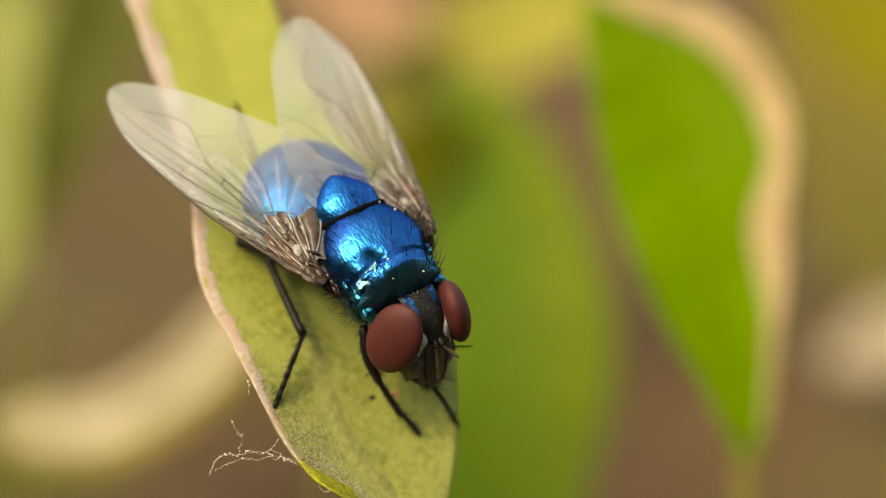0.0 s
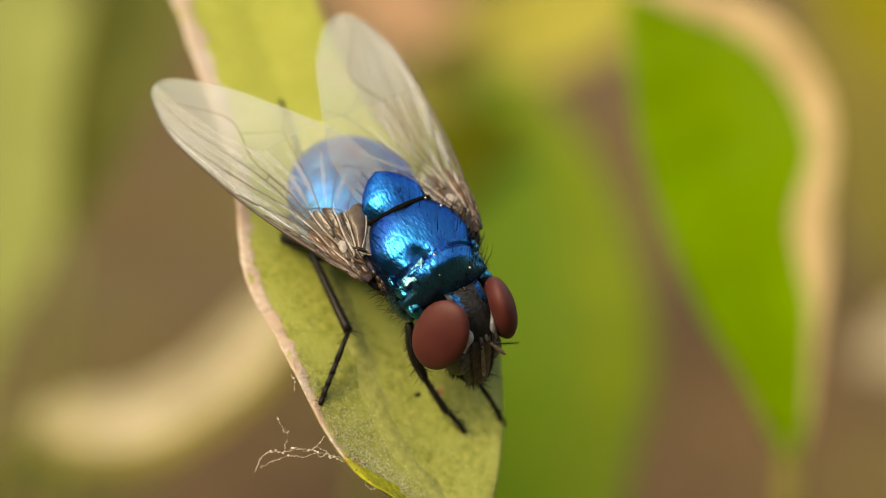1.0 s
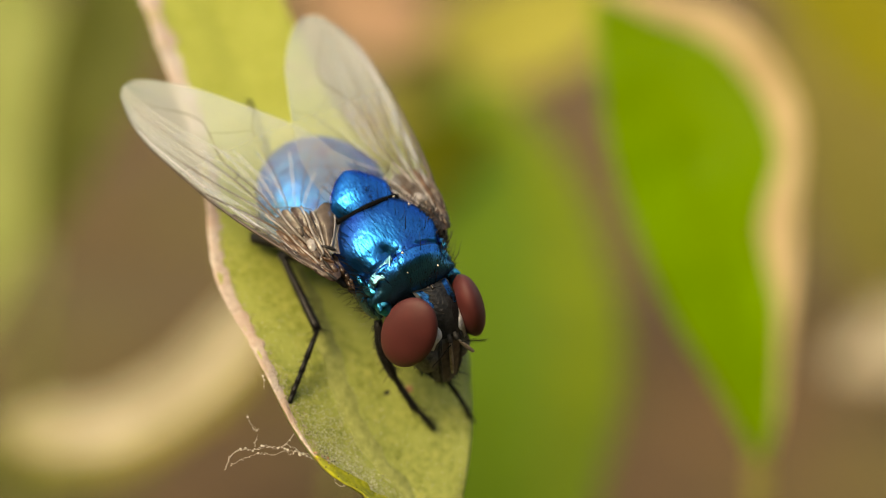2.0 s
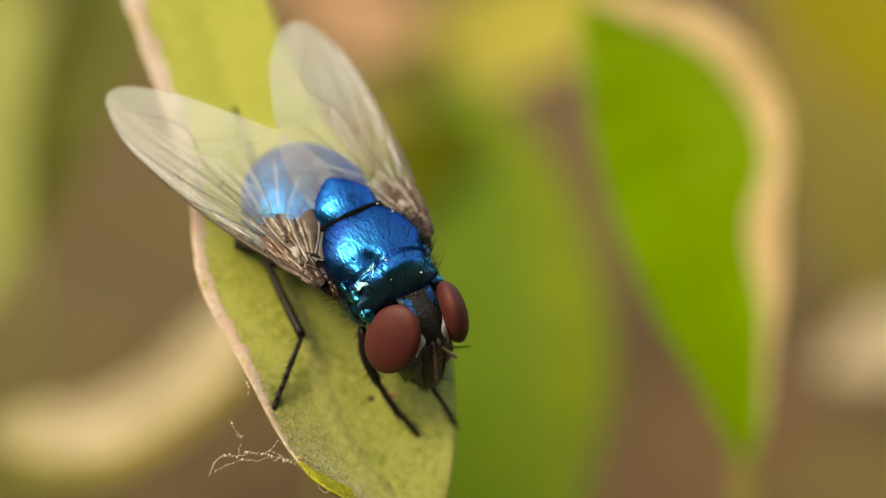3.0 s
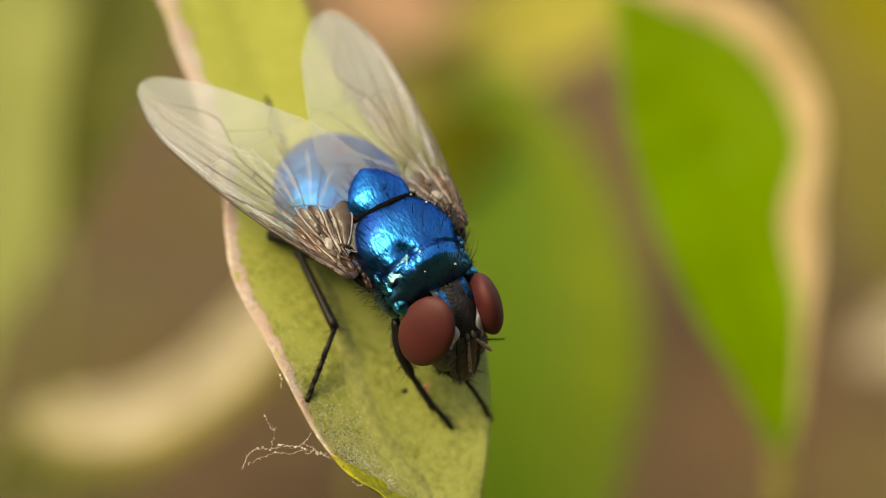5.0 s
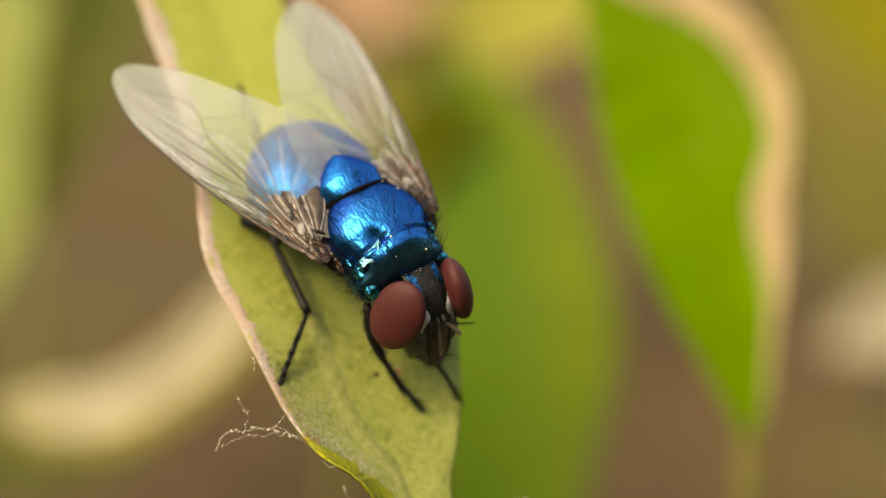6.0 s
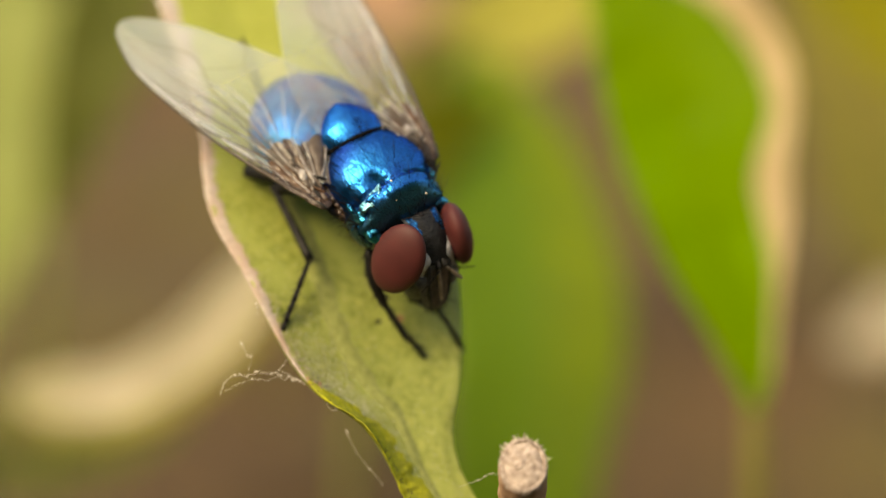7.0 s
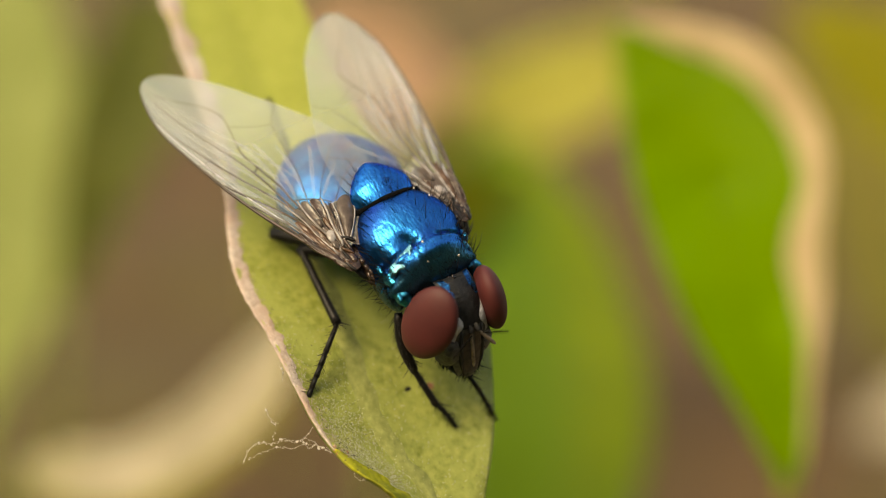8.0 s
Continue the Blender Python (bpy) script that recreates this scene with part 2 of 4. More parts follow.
MARGIN = surface("dry_leaf_margin", (0.34, 0.27, 0.225), (0.68, 0.6, 0.54), 0.16, rough=0.75, bump=1.0, bump_mm=0.12, third=(0.48, 0.35, 0.28), blotch_mm=1.2)
GREEN = surface("green_leaf", (0.15, 0.28, 0.001), (0.21, 0.37, 0.002), 3.0, rough=0.5, bump=0.3, through_light=0.35, third=(0.18, 0.36, 0.002), blotch_mm=14, spec=0.25)
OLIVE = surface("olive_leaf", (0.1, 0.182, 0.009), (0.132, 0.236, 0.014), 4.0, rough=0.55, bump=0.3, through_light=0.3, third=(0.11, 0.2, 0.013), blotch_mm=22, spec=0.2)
# lit copy of the olive leaf: the glow on its right half is colour
SUNOLIVE = surface("sunlit_olive_half", (0.126, 0.185, 0.005), (0.17, 0.24, 0.008), 4.0, rough=0.55, bump=0.3, through_light=0.3, third=(0.11, 0.18, 0.008), blotch_mm=18, spec=0.2)
PALEGREEN = surface("pale_green_leaf", (0.27, 0.325, 0.08), (0.4, 0.45, 0.14), 4.0, rough=0.55, bump=0.3, through_light=0.3, spec=0.25)
CREAM = surface("cream_dry_leaf", (0.42, 0.37, 0.245), (0.61, 0.55, 0.4), 4.0, rough=0.7, bump=0.3, through_light=0.2, third=(0.4, 0.36, 0.16), blotch_mm=16)
TAN = surface("tan_dry_leaf", (0.35, 0.2, 0.11), (0.52, 0.33, 0.2), 5.0, rough=0.75, bump=0.4, through_light=0.2)
DUN = surface("dun_dry_leaf", (0.3, 0.255, 0.18), (0.43, 0.38, 0.285), 5.0, rough=0.75, bump=0.4, through_light=0.2)
KHAKI = surface("khaki_leaf", (0.18, 0.155, 0.035), (0.27, 0.235, 0.06), 5.0, rough=0.7, bump=0.4, through_light=0.2, third=(0.2, 0.185, 0.045), blotch_mm=20, spec=0.2)
STRAW = surface("straw_dry_margin", (0.48, 0.355, 0.18), (0.68, 0.53, 0.31), 3.0, rough=0.75, bump=0.4, through_light=0.2)
STEM = surface("green_stem", (0.16, 0.18, 0.04), (0.28, 0.28, 0.08), 1.0, rough=0.6, bump=0.4)
BARK = surface("twig_bark", (0.24, 0.12, 0.065), (0.5, 0.32, 0.21), 0.25, rough=0.85, bump=1.0, bump_mm=0.15)
PITH = surface("pale_cut_wood", (0.21, 0.15, 0.12), (0.6, 0.5, 0.44), 0.16, rough=0.85, bump=1.0, bump_mm=0.16)
SILK = surface("pale_silk", (0.42, 0.38, 0.32), (0.74, 0.69, 0.61), 0.3, rough=0.5, bump=0.0)
FLECK = surface("pale_leaf_hair", (0.4, 0.42, 0.24), (0.72, 0.72, 0.54), 0.3, rough=0.6, bump=0.0)
RUST = surface("rust_spot", (0.34, 0.14, 0.07), (0.58, 0.32, 0.18), 0.12, rough=0.7, bump=0.3)
# shade between two leaves, put into a dark olive colour
DARK = surface("olive_leaf_shade", (0.125, 0.14, 0.004), (0.175, 0.19, 0.007), 4.0, rough=0.6, bump=0.3, through_light=0.2, spec=0.2)
YELLOW = surface("yellow_olive_leaf", (0.34, 0.325, 0.045), (0.49, 0.465, 0.095), 5.0, rough=0.55, bump=0.3, through_light=0.3, spec=0.3)
GOLD = surface("dull_golden_leaf", (0.19, 0.18, 0.006), (0.29, 0.27, 0.014), 5.0, rough=0.55, bump=0.3, through_light=0.3, spec=0.2)
MOSS = surface("moss_green_leaf", (0.085, 0.105, 0.01), (0.135, 0.15, 0.022), 5.0, rough=0.6, bump=0.3, through_light=0.3, spec=0.25)
# for the added wall behind the eye, dark so that reflections darken
SCREEN = surface("unseen_screen", (0.03, 0.045, 0.012), (0.1, 0.13, 0.045), 12.0, rough=0.9, bump=0.8, bump_mm=9)
SOIL = surface("brown_soil", (0.05, 0.0265, 0.009), (0.106, 0.06, 0.021), 9.0, rough=0.95, bump=0.8, bump_mm=5.0, third=(0.09, 0.068, 0.019), blotch_mm=70)


# ---- mesh helpers ----
def part(name, bm, material, parent=None, label="", smooth=True):
    """Links a bmesh, laid out in mm, as one mesh object under parent."""
    bmesh.ops.scale(bm, vec=(MM, MM, MM), verts=bm.verts)
    bmesh.ops.recalc_face_normals(bm, faces=bm.faces)
    me = bpy.data.meshes.new(name)
    bm.to_mesh(me)
    bm.free()
    for p in me.polygons:
        p.use_smooth = smooth
    me.materials.append(material)
    ob = new(name, me)
    ob.parent = parent
    if label:
        tagged(ob, label)
    return ob


def root(name, m, label, category, group="", kind=""):
    ob = new(name)
    ob.empty_display_size = 0.002
    ob.matrix_world = m
    return tagged(ob, label, category, group, kind)


def sheet(fn, nu, nv, wrap=False, bm=None):
    """A grid of fn(u, v), u and v from 0 to 1; wrap closes it in v."""
    bm = bm or bmesh.new()
    cols = nv if wrap else nv + 1
    rows = [[bm.verts.new(fn(i / nu, j / nv)) for j in range(cols)] for i in range(nu + 1)]
    for i in range(nu):
        for j in range(nv):
            k = (j + 1) % cols
            bm.faces.new((rows[i][j], rows[i][k], rows[i + 1][k], rows[i + 1][j]))
    return bm


def capped(bm):
    bmesh.ops.remove_doubles(bm, verts=bm.verts, dist=1e-5)
    bmesh.ops.holes_fill(bm, edges=[e for e in bm.edges if e.is_boundary], sides=0)
    return bm


def blob(centre, radii, nu=24, nv=32, warp=None, m=None):
    """An ellipsoid about centre; warp(direction) gives a factor on its radius; m turns it."""
    c = Vector(centre)

    def fn(u, v):
        a, b = math.pi * (u - 0.5), 2 * math.pi * v
        d = Vector((math.sin(a), math.cos(a) * math.cos(b), math.cos(a) * math.sin(b)))
        k = warp(d) if warp else 1.0
        p = Vector((d.x * radii[0], d.y * radii[1], d.z * radii[2])) * k
        return c + (m @ p if m else p)

    return capped(sheet(fn, nu, nv, True))


def tube(points, radii, sides=8, bm=None, caps=True):
    """A round rod along points, with a radius at each."""
    bm = bm or bmesh.new()
    pts = [Vector(p) for p in points]
    rings = []
    for i, p in enumerate(pts):
        t = (pts[min(i + 1, len(pts) - 1)] - pts[max(i - 1, 0)]).normalized()
        a = t.orthogonal().normalized() if not rings else (prev - t * prev.dot(t)).normalized()
        prev, b = a, t.cross(a)
        rings.append([bm.verts.new(p + radii[i] * (math.cos(k) * a + math.sin(k) * b)) for k in (2 * math.pi * j / sides for j in range(sides))])
    for r, s in zip(rings, rings[1:]):
        for j in range(sides):
            k = (j + 1) % sides
            bm.faces.new((r[j], r[k], s[k], s[j]))
    if caps:
        bm.faces.new(rings[0][::-1])
        bm.faces.new(rings[-1])
    return bm


def plate(fn, nu, nv, drop):
    """A solid patch: fn(u, v) on top, and a base that much lower."""
    bm = sheet(fn, nu, nv)
    rim = bmesh.ops.extrude_face_region(bm, geom=bm.faces[:])
    for v in rim["geom"]:
        if isinstance(v, bmesh.types.BMVert):
            v.co.z -= drop
    return bm


def spline(points, n):
    """n + 1 points of a smooth curve through the given ones (any dimension)."""
    pts = [np.array(p, float) for p in points]
    out = []
    for k in range(n + 1):
        f = k / n * (len(pts) - 1)
        i = min(int(f), len(pts) - 2)
        t = f - i
        p0, p1, p2, p3 = pts[max(i - 1, 0)], pts[i], pts[i + 1], pts[min(i + 2, len(pts) - 1)]
        out.append(tuple(float(c) for c in 0.5 * (2 * p1 + (p2 - p0) * t + (2 * p0 - 5 * p1 + 4 * p2 - p3) * t * t + (3 * p1 - p0 - 3 * p2 + p3) * t**3)))
    return out


def bristle(bm, base, way, length, radius, bend=(0, 0, 0)):
    b, w, c = Vector(base), Vector(way).normalized(), Vector(bend)
    tube([b, b + w * length * 0.5 + c * length * 0.12, b + w * length + c * length * 0.4], [radius, radius * 0.7, radius * 0.12], 4, bm)


def bump_at(p, centre, size):
    return math.exp(-((Vector(p) - Vector(centre)).length / size) ** 2)


# ---- ground ----
def make_ground():
    bm = bmesh.new()
    steps = [-3000, -600] + [k * 12 for k in range(-30, 31)] + [600, 3000]
    grid = [[bm.verts.new((x * 1000 * 0.001 if abs(x) < 500 else x * 20, (y + 330 if abs(y) < 500 else y * 20), 5 * noise.noise((x / 30, y / 30, 0)) + 3 * noise.noise((x / 11, y / 11, 4)) if abs(x) < 500 and abs(y) < 500 else 0)) for y in steps] for x in steps]
    for i in range(len(steps) - 1):
        for j in range(len(steps) - 1):
            bm.faces.new((grid[i][j], grid[i + 1][j], grid[i + 1][j + 1], grid[i][j + 1]))
    ob = part("ground", bm, SOIL)
    return tagged(ob, "bare brown soil with leaf litter, far out of focus", "ground", kind="structure")


make_ground()


# ---- leaves ----
def leaf_blade(rows, cup, thick, nu=60, nv=14, wave=0.0, seed=0.0, side=None):
    """A solid blade: rows of (along, from, to) across; cup bends the rims up; wave ripples them."""
    prof = spline(rows, nu)

    def at(u, v, z):
        f = max(0.0, min(1.0, u)) * nu
        i = min(int(f), nu - 1)
        s, lo, hi = (a + (b - a) * (f - i) for a, b in zip(prof[i], prof[i + 1]))
        y = lo + (hi - lo) * v
        w = 2 * v - 1
        lift = cup * w * w + wave * w * w * noise.noise((s * 0.35, w * 2, seed)) + (side(s, v) if side else 0)
        return Vector((s, y, lift + z))

    bm = bmesh.new()
    top = [[bm.verts.new(at(i / nu, j / nv, thick / 2)) for j in range(nv + 1)] for i in range(nu + 1)]
    low = [[bm.verts.new(at(i / nu, j / nv, -thick / 2)) for j in range(nv + 1)] for i in range(nu + 1)]
    for i in range(nu):
        for j in range(nv):
            bm.faces.new((top[i][j], top[i + 1][j], top[i + 1][j + 1], top[i][j + 1]))
            bm.faces.new((low[i][j], low[i][j + 1], low[i + 1][j + 1], low[i + 1][j]))
        bm.faces.new((top[i][0], low[i][0], low[i + 1][0], top[i + 1][0]))
        bm.faces.new((top[i][nv], top[i + 1][nv], low[i + 1][nv], low[i][nv]))
    for i in (0, nu):
        for j in range(nv):
            bm.faces.new((top[i][j], top[i][j + 1], low[i][j + 1], low[i][j]))
    return bm, at


def basis(origin, x, y, z):
    """A pose in the bench space from an origin in mm and three axes."""
    m = Matrix((x, y, z)).transposed().to_quaternion().to_matrix().to_4x4()
    return BENCH @ Matrix.Translation(Vector(origin) * MM) @ m


def stem_to_ground(ob, start, way, radius, material, name="stem", lean=0.15):
    """A stalk in ob's space from start (mm) down to the soil."""
    inv = ob.matrix_world.inverted()
    p0 = ob.matrix_world @ (Vector(start) * MM)
    w = (ob.matrix_world.to_3x3() @ Vector(way)).normalized()
    end = Vector((p0.x + w.x * lean * p0.z, p0.y + w.y * lean * p0.z, -0.004))
    pts = []
    for k in range(15):
        t = k / 14
        q = p0.lerp(end, t) + w * 0.012 * math.sin(math.pi * t) * (1 - t)
        pts.append((inv @ q) / MM)
    return part(name, tube(pts, [radius * (0.8 + 0.5 * k / 14) for k in range(15)], 8), material, ob)


LEAF_U, LEAF_V, LEAF_N = Vector((-0.4036, 0.8959, -0.1857)), Vector((-0.8303, -0.2734, 0.4857)), Vector((0.3844, 0.3502, 0.8542))
LEAF_O = (-1.844, -2.11, -1.885)
PERCH = [(-11.5, 1.8, 0.9), (-9.4, 2.25, 0.35), (-8.0, 2.5, 0.38), (-6.8, 2.75, 0.06), (-5.6, 3.2, -0.75), (-4.2, 4.0, -1.55), (-2.0, 4.3, -2.5), (0.5, 4.27, -3.1), (3.0, 4.2, -3.15), (5.8, 3.07, -2.85), (8.4, 2.37, -2.82), (11.2, 1.9, -3.17), (14.0, 1.4, -3.45), (17.5, 0.4, -3.3), (21.0, -1.6, -2.6)]


def perch_lift(s, v):
    """The blade bends back towards its tip; the rim by the feet curls up towards the stalk."""
    w = max(0.0, 1 - v / 0.3)
    return -0.145 * (math.sqrt(s * s + 4) + s) + 0.8 * w * w * math.exp(-(((s + 5.4) / 2.0) ** 2)) - 0.07 * math.exp(-(((v - 0.5) / 0.12) ** 2))


def make_perch():
    ob = root("leaf", basis(LEAF_O, LEAF_U, LEAF_V, LEAF_N), "yellow-green mottled leaf with a dry tan margin, a fly on it", "leaf")
    bm, at = leaf_blade(PERCH, 0.1, 0.22, nu=130, nv=30, wave=0.2, side=perch_lift)
    part("blade", bm, LEAF, ob)

    def along(s):
        return float(np.interp(s, [r[0] for r in PERCH], [k / 14 for k in range(15)]))

    def band(s0, s1, width, thick, rough):
        def rim(u, a):
            k = along(s0 + (s1 - s0) * u)
            s, lo, hi = at(k, 0.0, 0.0).x, at(k, 0.0, 0.0).y, at(k, 1.0, 0.0).y
            wide = width(s) * (1 + rough * noise.noise((s * 0.9, 1, 5)) + rough * noise.noise((s * 3.1, 4, 5))) * min(1.0, 0.1 + 6 * u, 0.1 + 6 * (1 - u)) / (lo - hi)
            c, q = math.cos(2 * math.pi * a), math.sin(2 * math.pi * a)
            t = thick * (1 + 0.5 * noise.noise((s * 1.7, c, 3)) + 0.35 * noise.noise((s * 6, 2 * c, 2 * q)))
            return at(k, wide * (0.36 + 0.6 * c), t * q + 0.07) + Vector((0, 0.03 * noise.noise((s * 5, 0, 1)), 0))

        return capped(sheet(rim, 220, 16, True))

    part("margin", band(-4.3, 20.5, lambda s: float(np.interp(s, (-4, 0, 5, 10), (0.34, 0.36, 0.45, 0.66))), 0.055, 0.5), MARGIN, ob, "dry tan thickened leaf margin")
    fray = bmesh.new()
    rnd = random.Random(12)
    for k in range(1500):
        q = rnd.uniform(-4.2, 12)
        p = at(along(q), abs(rnd.gauss(0.0, 0.03)), 0.1) + Vector((0, 0.08 - rnd.random() * 0.2, rnd.uniform(0, 0.03)))
        bristle(fray, p, (rnd.uniform(-1.4, 1.4), rnd.uniform(-0.4, 0.8), rnd.uniform(0, 0.6)), rnd.uniform(0.06, 0.14), rnd.uniform(0.006, 0.014), (0, 0, -0.4))
    tagged(part("margin_fuzz", fray, MARGIN, ob, "frayed fuzz of the dry margin"), kind="stuff")
    part("rolled_rim", band(-11.0, -3.7, lambda s: 0.85, 0.15, 0.3), ROLLED, ob, "bright yellow-green rolled rim")
    def vein_line(u, v):
        q = -11.3 + 14 * u
        w = float(np.interp(q, (-12, -6.5, -3, 2, 12), (0.5, 0.43, 0.3, 0.34, 0.5))) + (v - 0.5) * 0.15 * (1 - 0.5 * u) * (1 + 0.5 * noise.noise((q * 1.4, v * 3, 8)))
        return at(along(q), w, 0.114 + 0.03 * math.sin(math.pi * v))

    part("midrib", sheet(vein_line, 90, 8), LEAFGREY, ob, "faint greyish midrib")
    rnd = random.Random(9)
    fleck = bmesh.new()
    pile = bmesh.new()
    for k in range(6500):
        s0, v0 = rnd.gauss(-4.9, 1.6), abs(rnd.gauss(0, 0.13)) + 0.04
        if rnd.random() > 0.78:
            s0, v0 = rnd.uniform(-9, 6), rnd.random()
        p = at(along(s0), min(0.98, v0), 0.11)
        bristle(fleck if k % 3 < 2 else pile, p, (rnd.uniform(-1, 1), rnd.uniform(-1, 1), rnd.uniform(0.05, 0.5)), rnd.uniform(0.03, 0.1), rnd.uniform(0.008, 0.015), (0, 0, -0.3))
    tagged(part("dark_leaf_hairs", pile, STEM, ob, "olive hairs on the leaf"), kind="stuff")
    tagged(part("leaf_hairs", fleck, FLECK, ob, "pale hairs and dust on the leaf"), kind="stuff")
    grit = bmesh.new()
    for k in range(260):
        s0, v0 = rnd.gauss(-5.2, 1.8), abs(rnd.gauss(0, 0.09)) + 0.01
        bmesh.ops.create_icosphere(grit, subdivisions=1, radius=rnd.uniform(0.008, 0.022), matrix=Matrix.Translation(at(along(s0), v0, 0.12)))
    for k in range(220):
        s0 = rnd.uniform(-9.5, -3.6)
        bmesh.ops.create_icosphere(grit, subdivisions=1, radius=rnd.uniform(0.008, 0.024), matrix=Matrix.Translation(at(along(s0), rnd.uniform(-0.01, 0.1), 0.0) + Vector((0, 0.02, 0.21 + rnd.uniform(-0.03, 0.03)))))
    tagged(part("grit", grit, GREY, ob, "dark grit grains"), kind="stuff")
    part("spot", blob(at(along(-2.75), 0.65, 0.1), (0.12, 0.14, 0.03), 10, 14, lambda d: 1 + 0.4 * noise.noise(d * 2)), RUST, ob, "small rust-red leaf spot")
    part("spot", blob(at(along(-2.6), 0.53, 0.1), (0.08, 0.13, 0.025), 10, 14, lambda d: 1 + 0.4 * noise.noise(d * 3)), BLACK, ob, "small dark leaf spot")
    crumbs = bmesh.new()
    for k in range(46):
        m = Matrix.Translation(at(along(rnd.gauss(-3.95, 0.13)), abs(rnd.gauss(0.02, 0.02)), rnd.uniform(0.1, 0.17)) + Vector((0, 0.06 * rnd.random(), 0)))
        bmesh.ops.create_icosphere(crumbs, subdivisions=1, radius=rnd.uniform(0.025, 0.07), matrix=m @ Matrix.Rotation(rnd.uniform(0, 6), 4, "X") @ Matrix.Diagonal((1, 0.7, 0.6, 1)))
    part("blemish", crumbs, RUST, ob, "crumbly rust-pink blemish on the margin")
    stem_to_ground(ob, (-11.4, 1.3, 0.0), (-1, -0.25, -0.1), 0.5, STEM, "petiole")
    return ob, at


perch, perch_at = make_perch()


# ---- fly ----
FLY_X, FLY_Y, FLY_C = Vector((0.516, -0.758, 0.40)).normalized(), Vector((0.85, 0.392, -0.353)), (-1.06, -0.93, 0.42)
FLY_Z = FLY_X.cross(FLY_Y).normalized()
FLY_Y = FLY_Z.cross(FLY_X)


def thorax_point(u, v):
    x = 1.25 - 3.7 * (0.5 - 0.5 * math.cos(math.pi * u))
    e = (x + 0.3) / (1.55 if x > -0.3 else -2.15)
    k = max(0.0, 1 - e**3.2) ** 0.5
    a = 2 * math.pi * v
    c, s = math.cos(a), math.sin(a)
    up = 1.52 if s > 0 else 1.6
    y, z = 1.6 * k * math.copysign(abs(c) ** 0.85, c), up * k * math.copysign(abs(s) ** 0.9, s)
    if z < 0:
        y, z = y * (1 - 0.19 * min(1.6, -z)), z * 0.75
    p = Vector((x, y, z))
    out = Vector((0, c, s))
    side = min(1.0, max(0.0, (abs(y) - 0.15) / 0.4))
    p -= out * (0.1 * math.exp(-(((x - 0.1 - 0.18 * (abs(y) - 0.8)) / 0.055) ** 2)) + (0.25 if y < 0 else 0.1) * math.exp(-(((x + 0.02) / 0.3) ** 2 + ((abs(y) - 0.5) / 0.36) ** 2))) * side * (1 if s > -0.3 else 0)
    p -= out * 0.03 * math.exp(-(((x - 0.1) / 0.06) ** 2)) * (1 if s > 0 else 0)
    p += out * 0.025 * side * math.exp(-(((x - 0.26 - 0.18 * (abs(y) - 0.8)) / 0.07) ** 2)) * (1 if s > -0.1 else 0)
    if s > 0:
        plate = 1 / (1 + math.exp(-(y + 0.42) / 0.025)) / (1 + math.exp((y - 0.75) / 0.12)) / (1 + math.exp((x - 0.62 + 0.1 * y) / 0.06)) / (1 + math.exp(-(x - 0.14) / 0.02))
        p += out * plate * (0.02 + 0.26 * (x - 0.14))
    for sg in (-1, 1):
        p += out * (0.24 * bump_at(p, (0.85, sg * 1.15, 0.45), 0.4) + 0.1 * bump_at(p, (-0.75, sg * 1.3, 0.9), 0.55) - 0.26 * bump_at(p, (0.3, sg * 1.45, 0.7), 0.42))
    return p


HEAD_LINE = spline(((-0.98, 0.3, 0.5), (-0.68, 0.78, 0.47), (-0.24, 0.72, 0.47), (0.1, 0.56, 0.48), (0.39, 0.28, 0.5), (0.63, -0.09, 0.52), (0.76, -0.46, 0.55), (0.88, -0.9, 0.58), (1.02, -1.4, 0.52), (1.13, -1.85, 0.36), (1.0, -2.05, 0.3), (0.5, -1.95, 0.5), (0.0, -1.6, 0.7)), 1200)
HEAD_TURN = pose(1.956, 0.254, 0.017) @ Matrix.Rotation(radians(2.2), 4, "Z") @ Matrix.Rotation(radians(-5.6), 4, "X") @ Matrix.Rotation(radians(-3), 4, "Y")


def head_profile(t):
    """Middle line of the face from the crown to the mouth: x, z and half the width between the eyes."""
    return HEAD_LINE[round(max(0.0, min(1.0, t)) * 1200)]


def face_point(t, w, lift=0.0):
    x, z, h = head_profile(t)
    return HEAD_TURN @ Vector((x - (0.08 + 0.12 * t) * w * w + lift, h * w, z - 0.05 * w * w + lift * 0.6))


def face_strip(t0, t1, w0, w1, lift, nu=40, nv=10):
    return sheet(lambda u, v: face_point(t0 + (t1 - t0) * u, w0 + (w1 - w0) * v, lift), nu, nv)


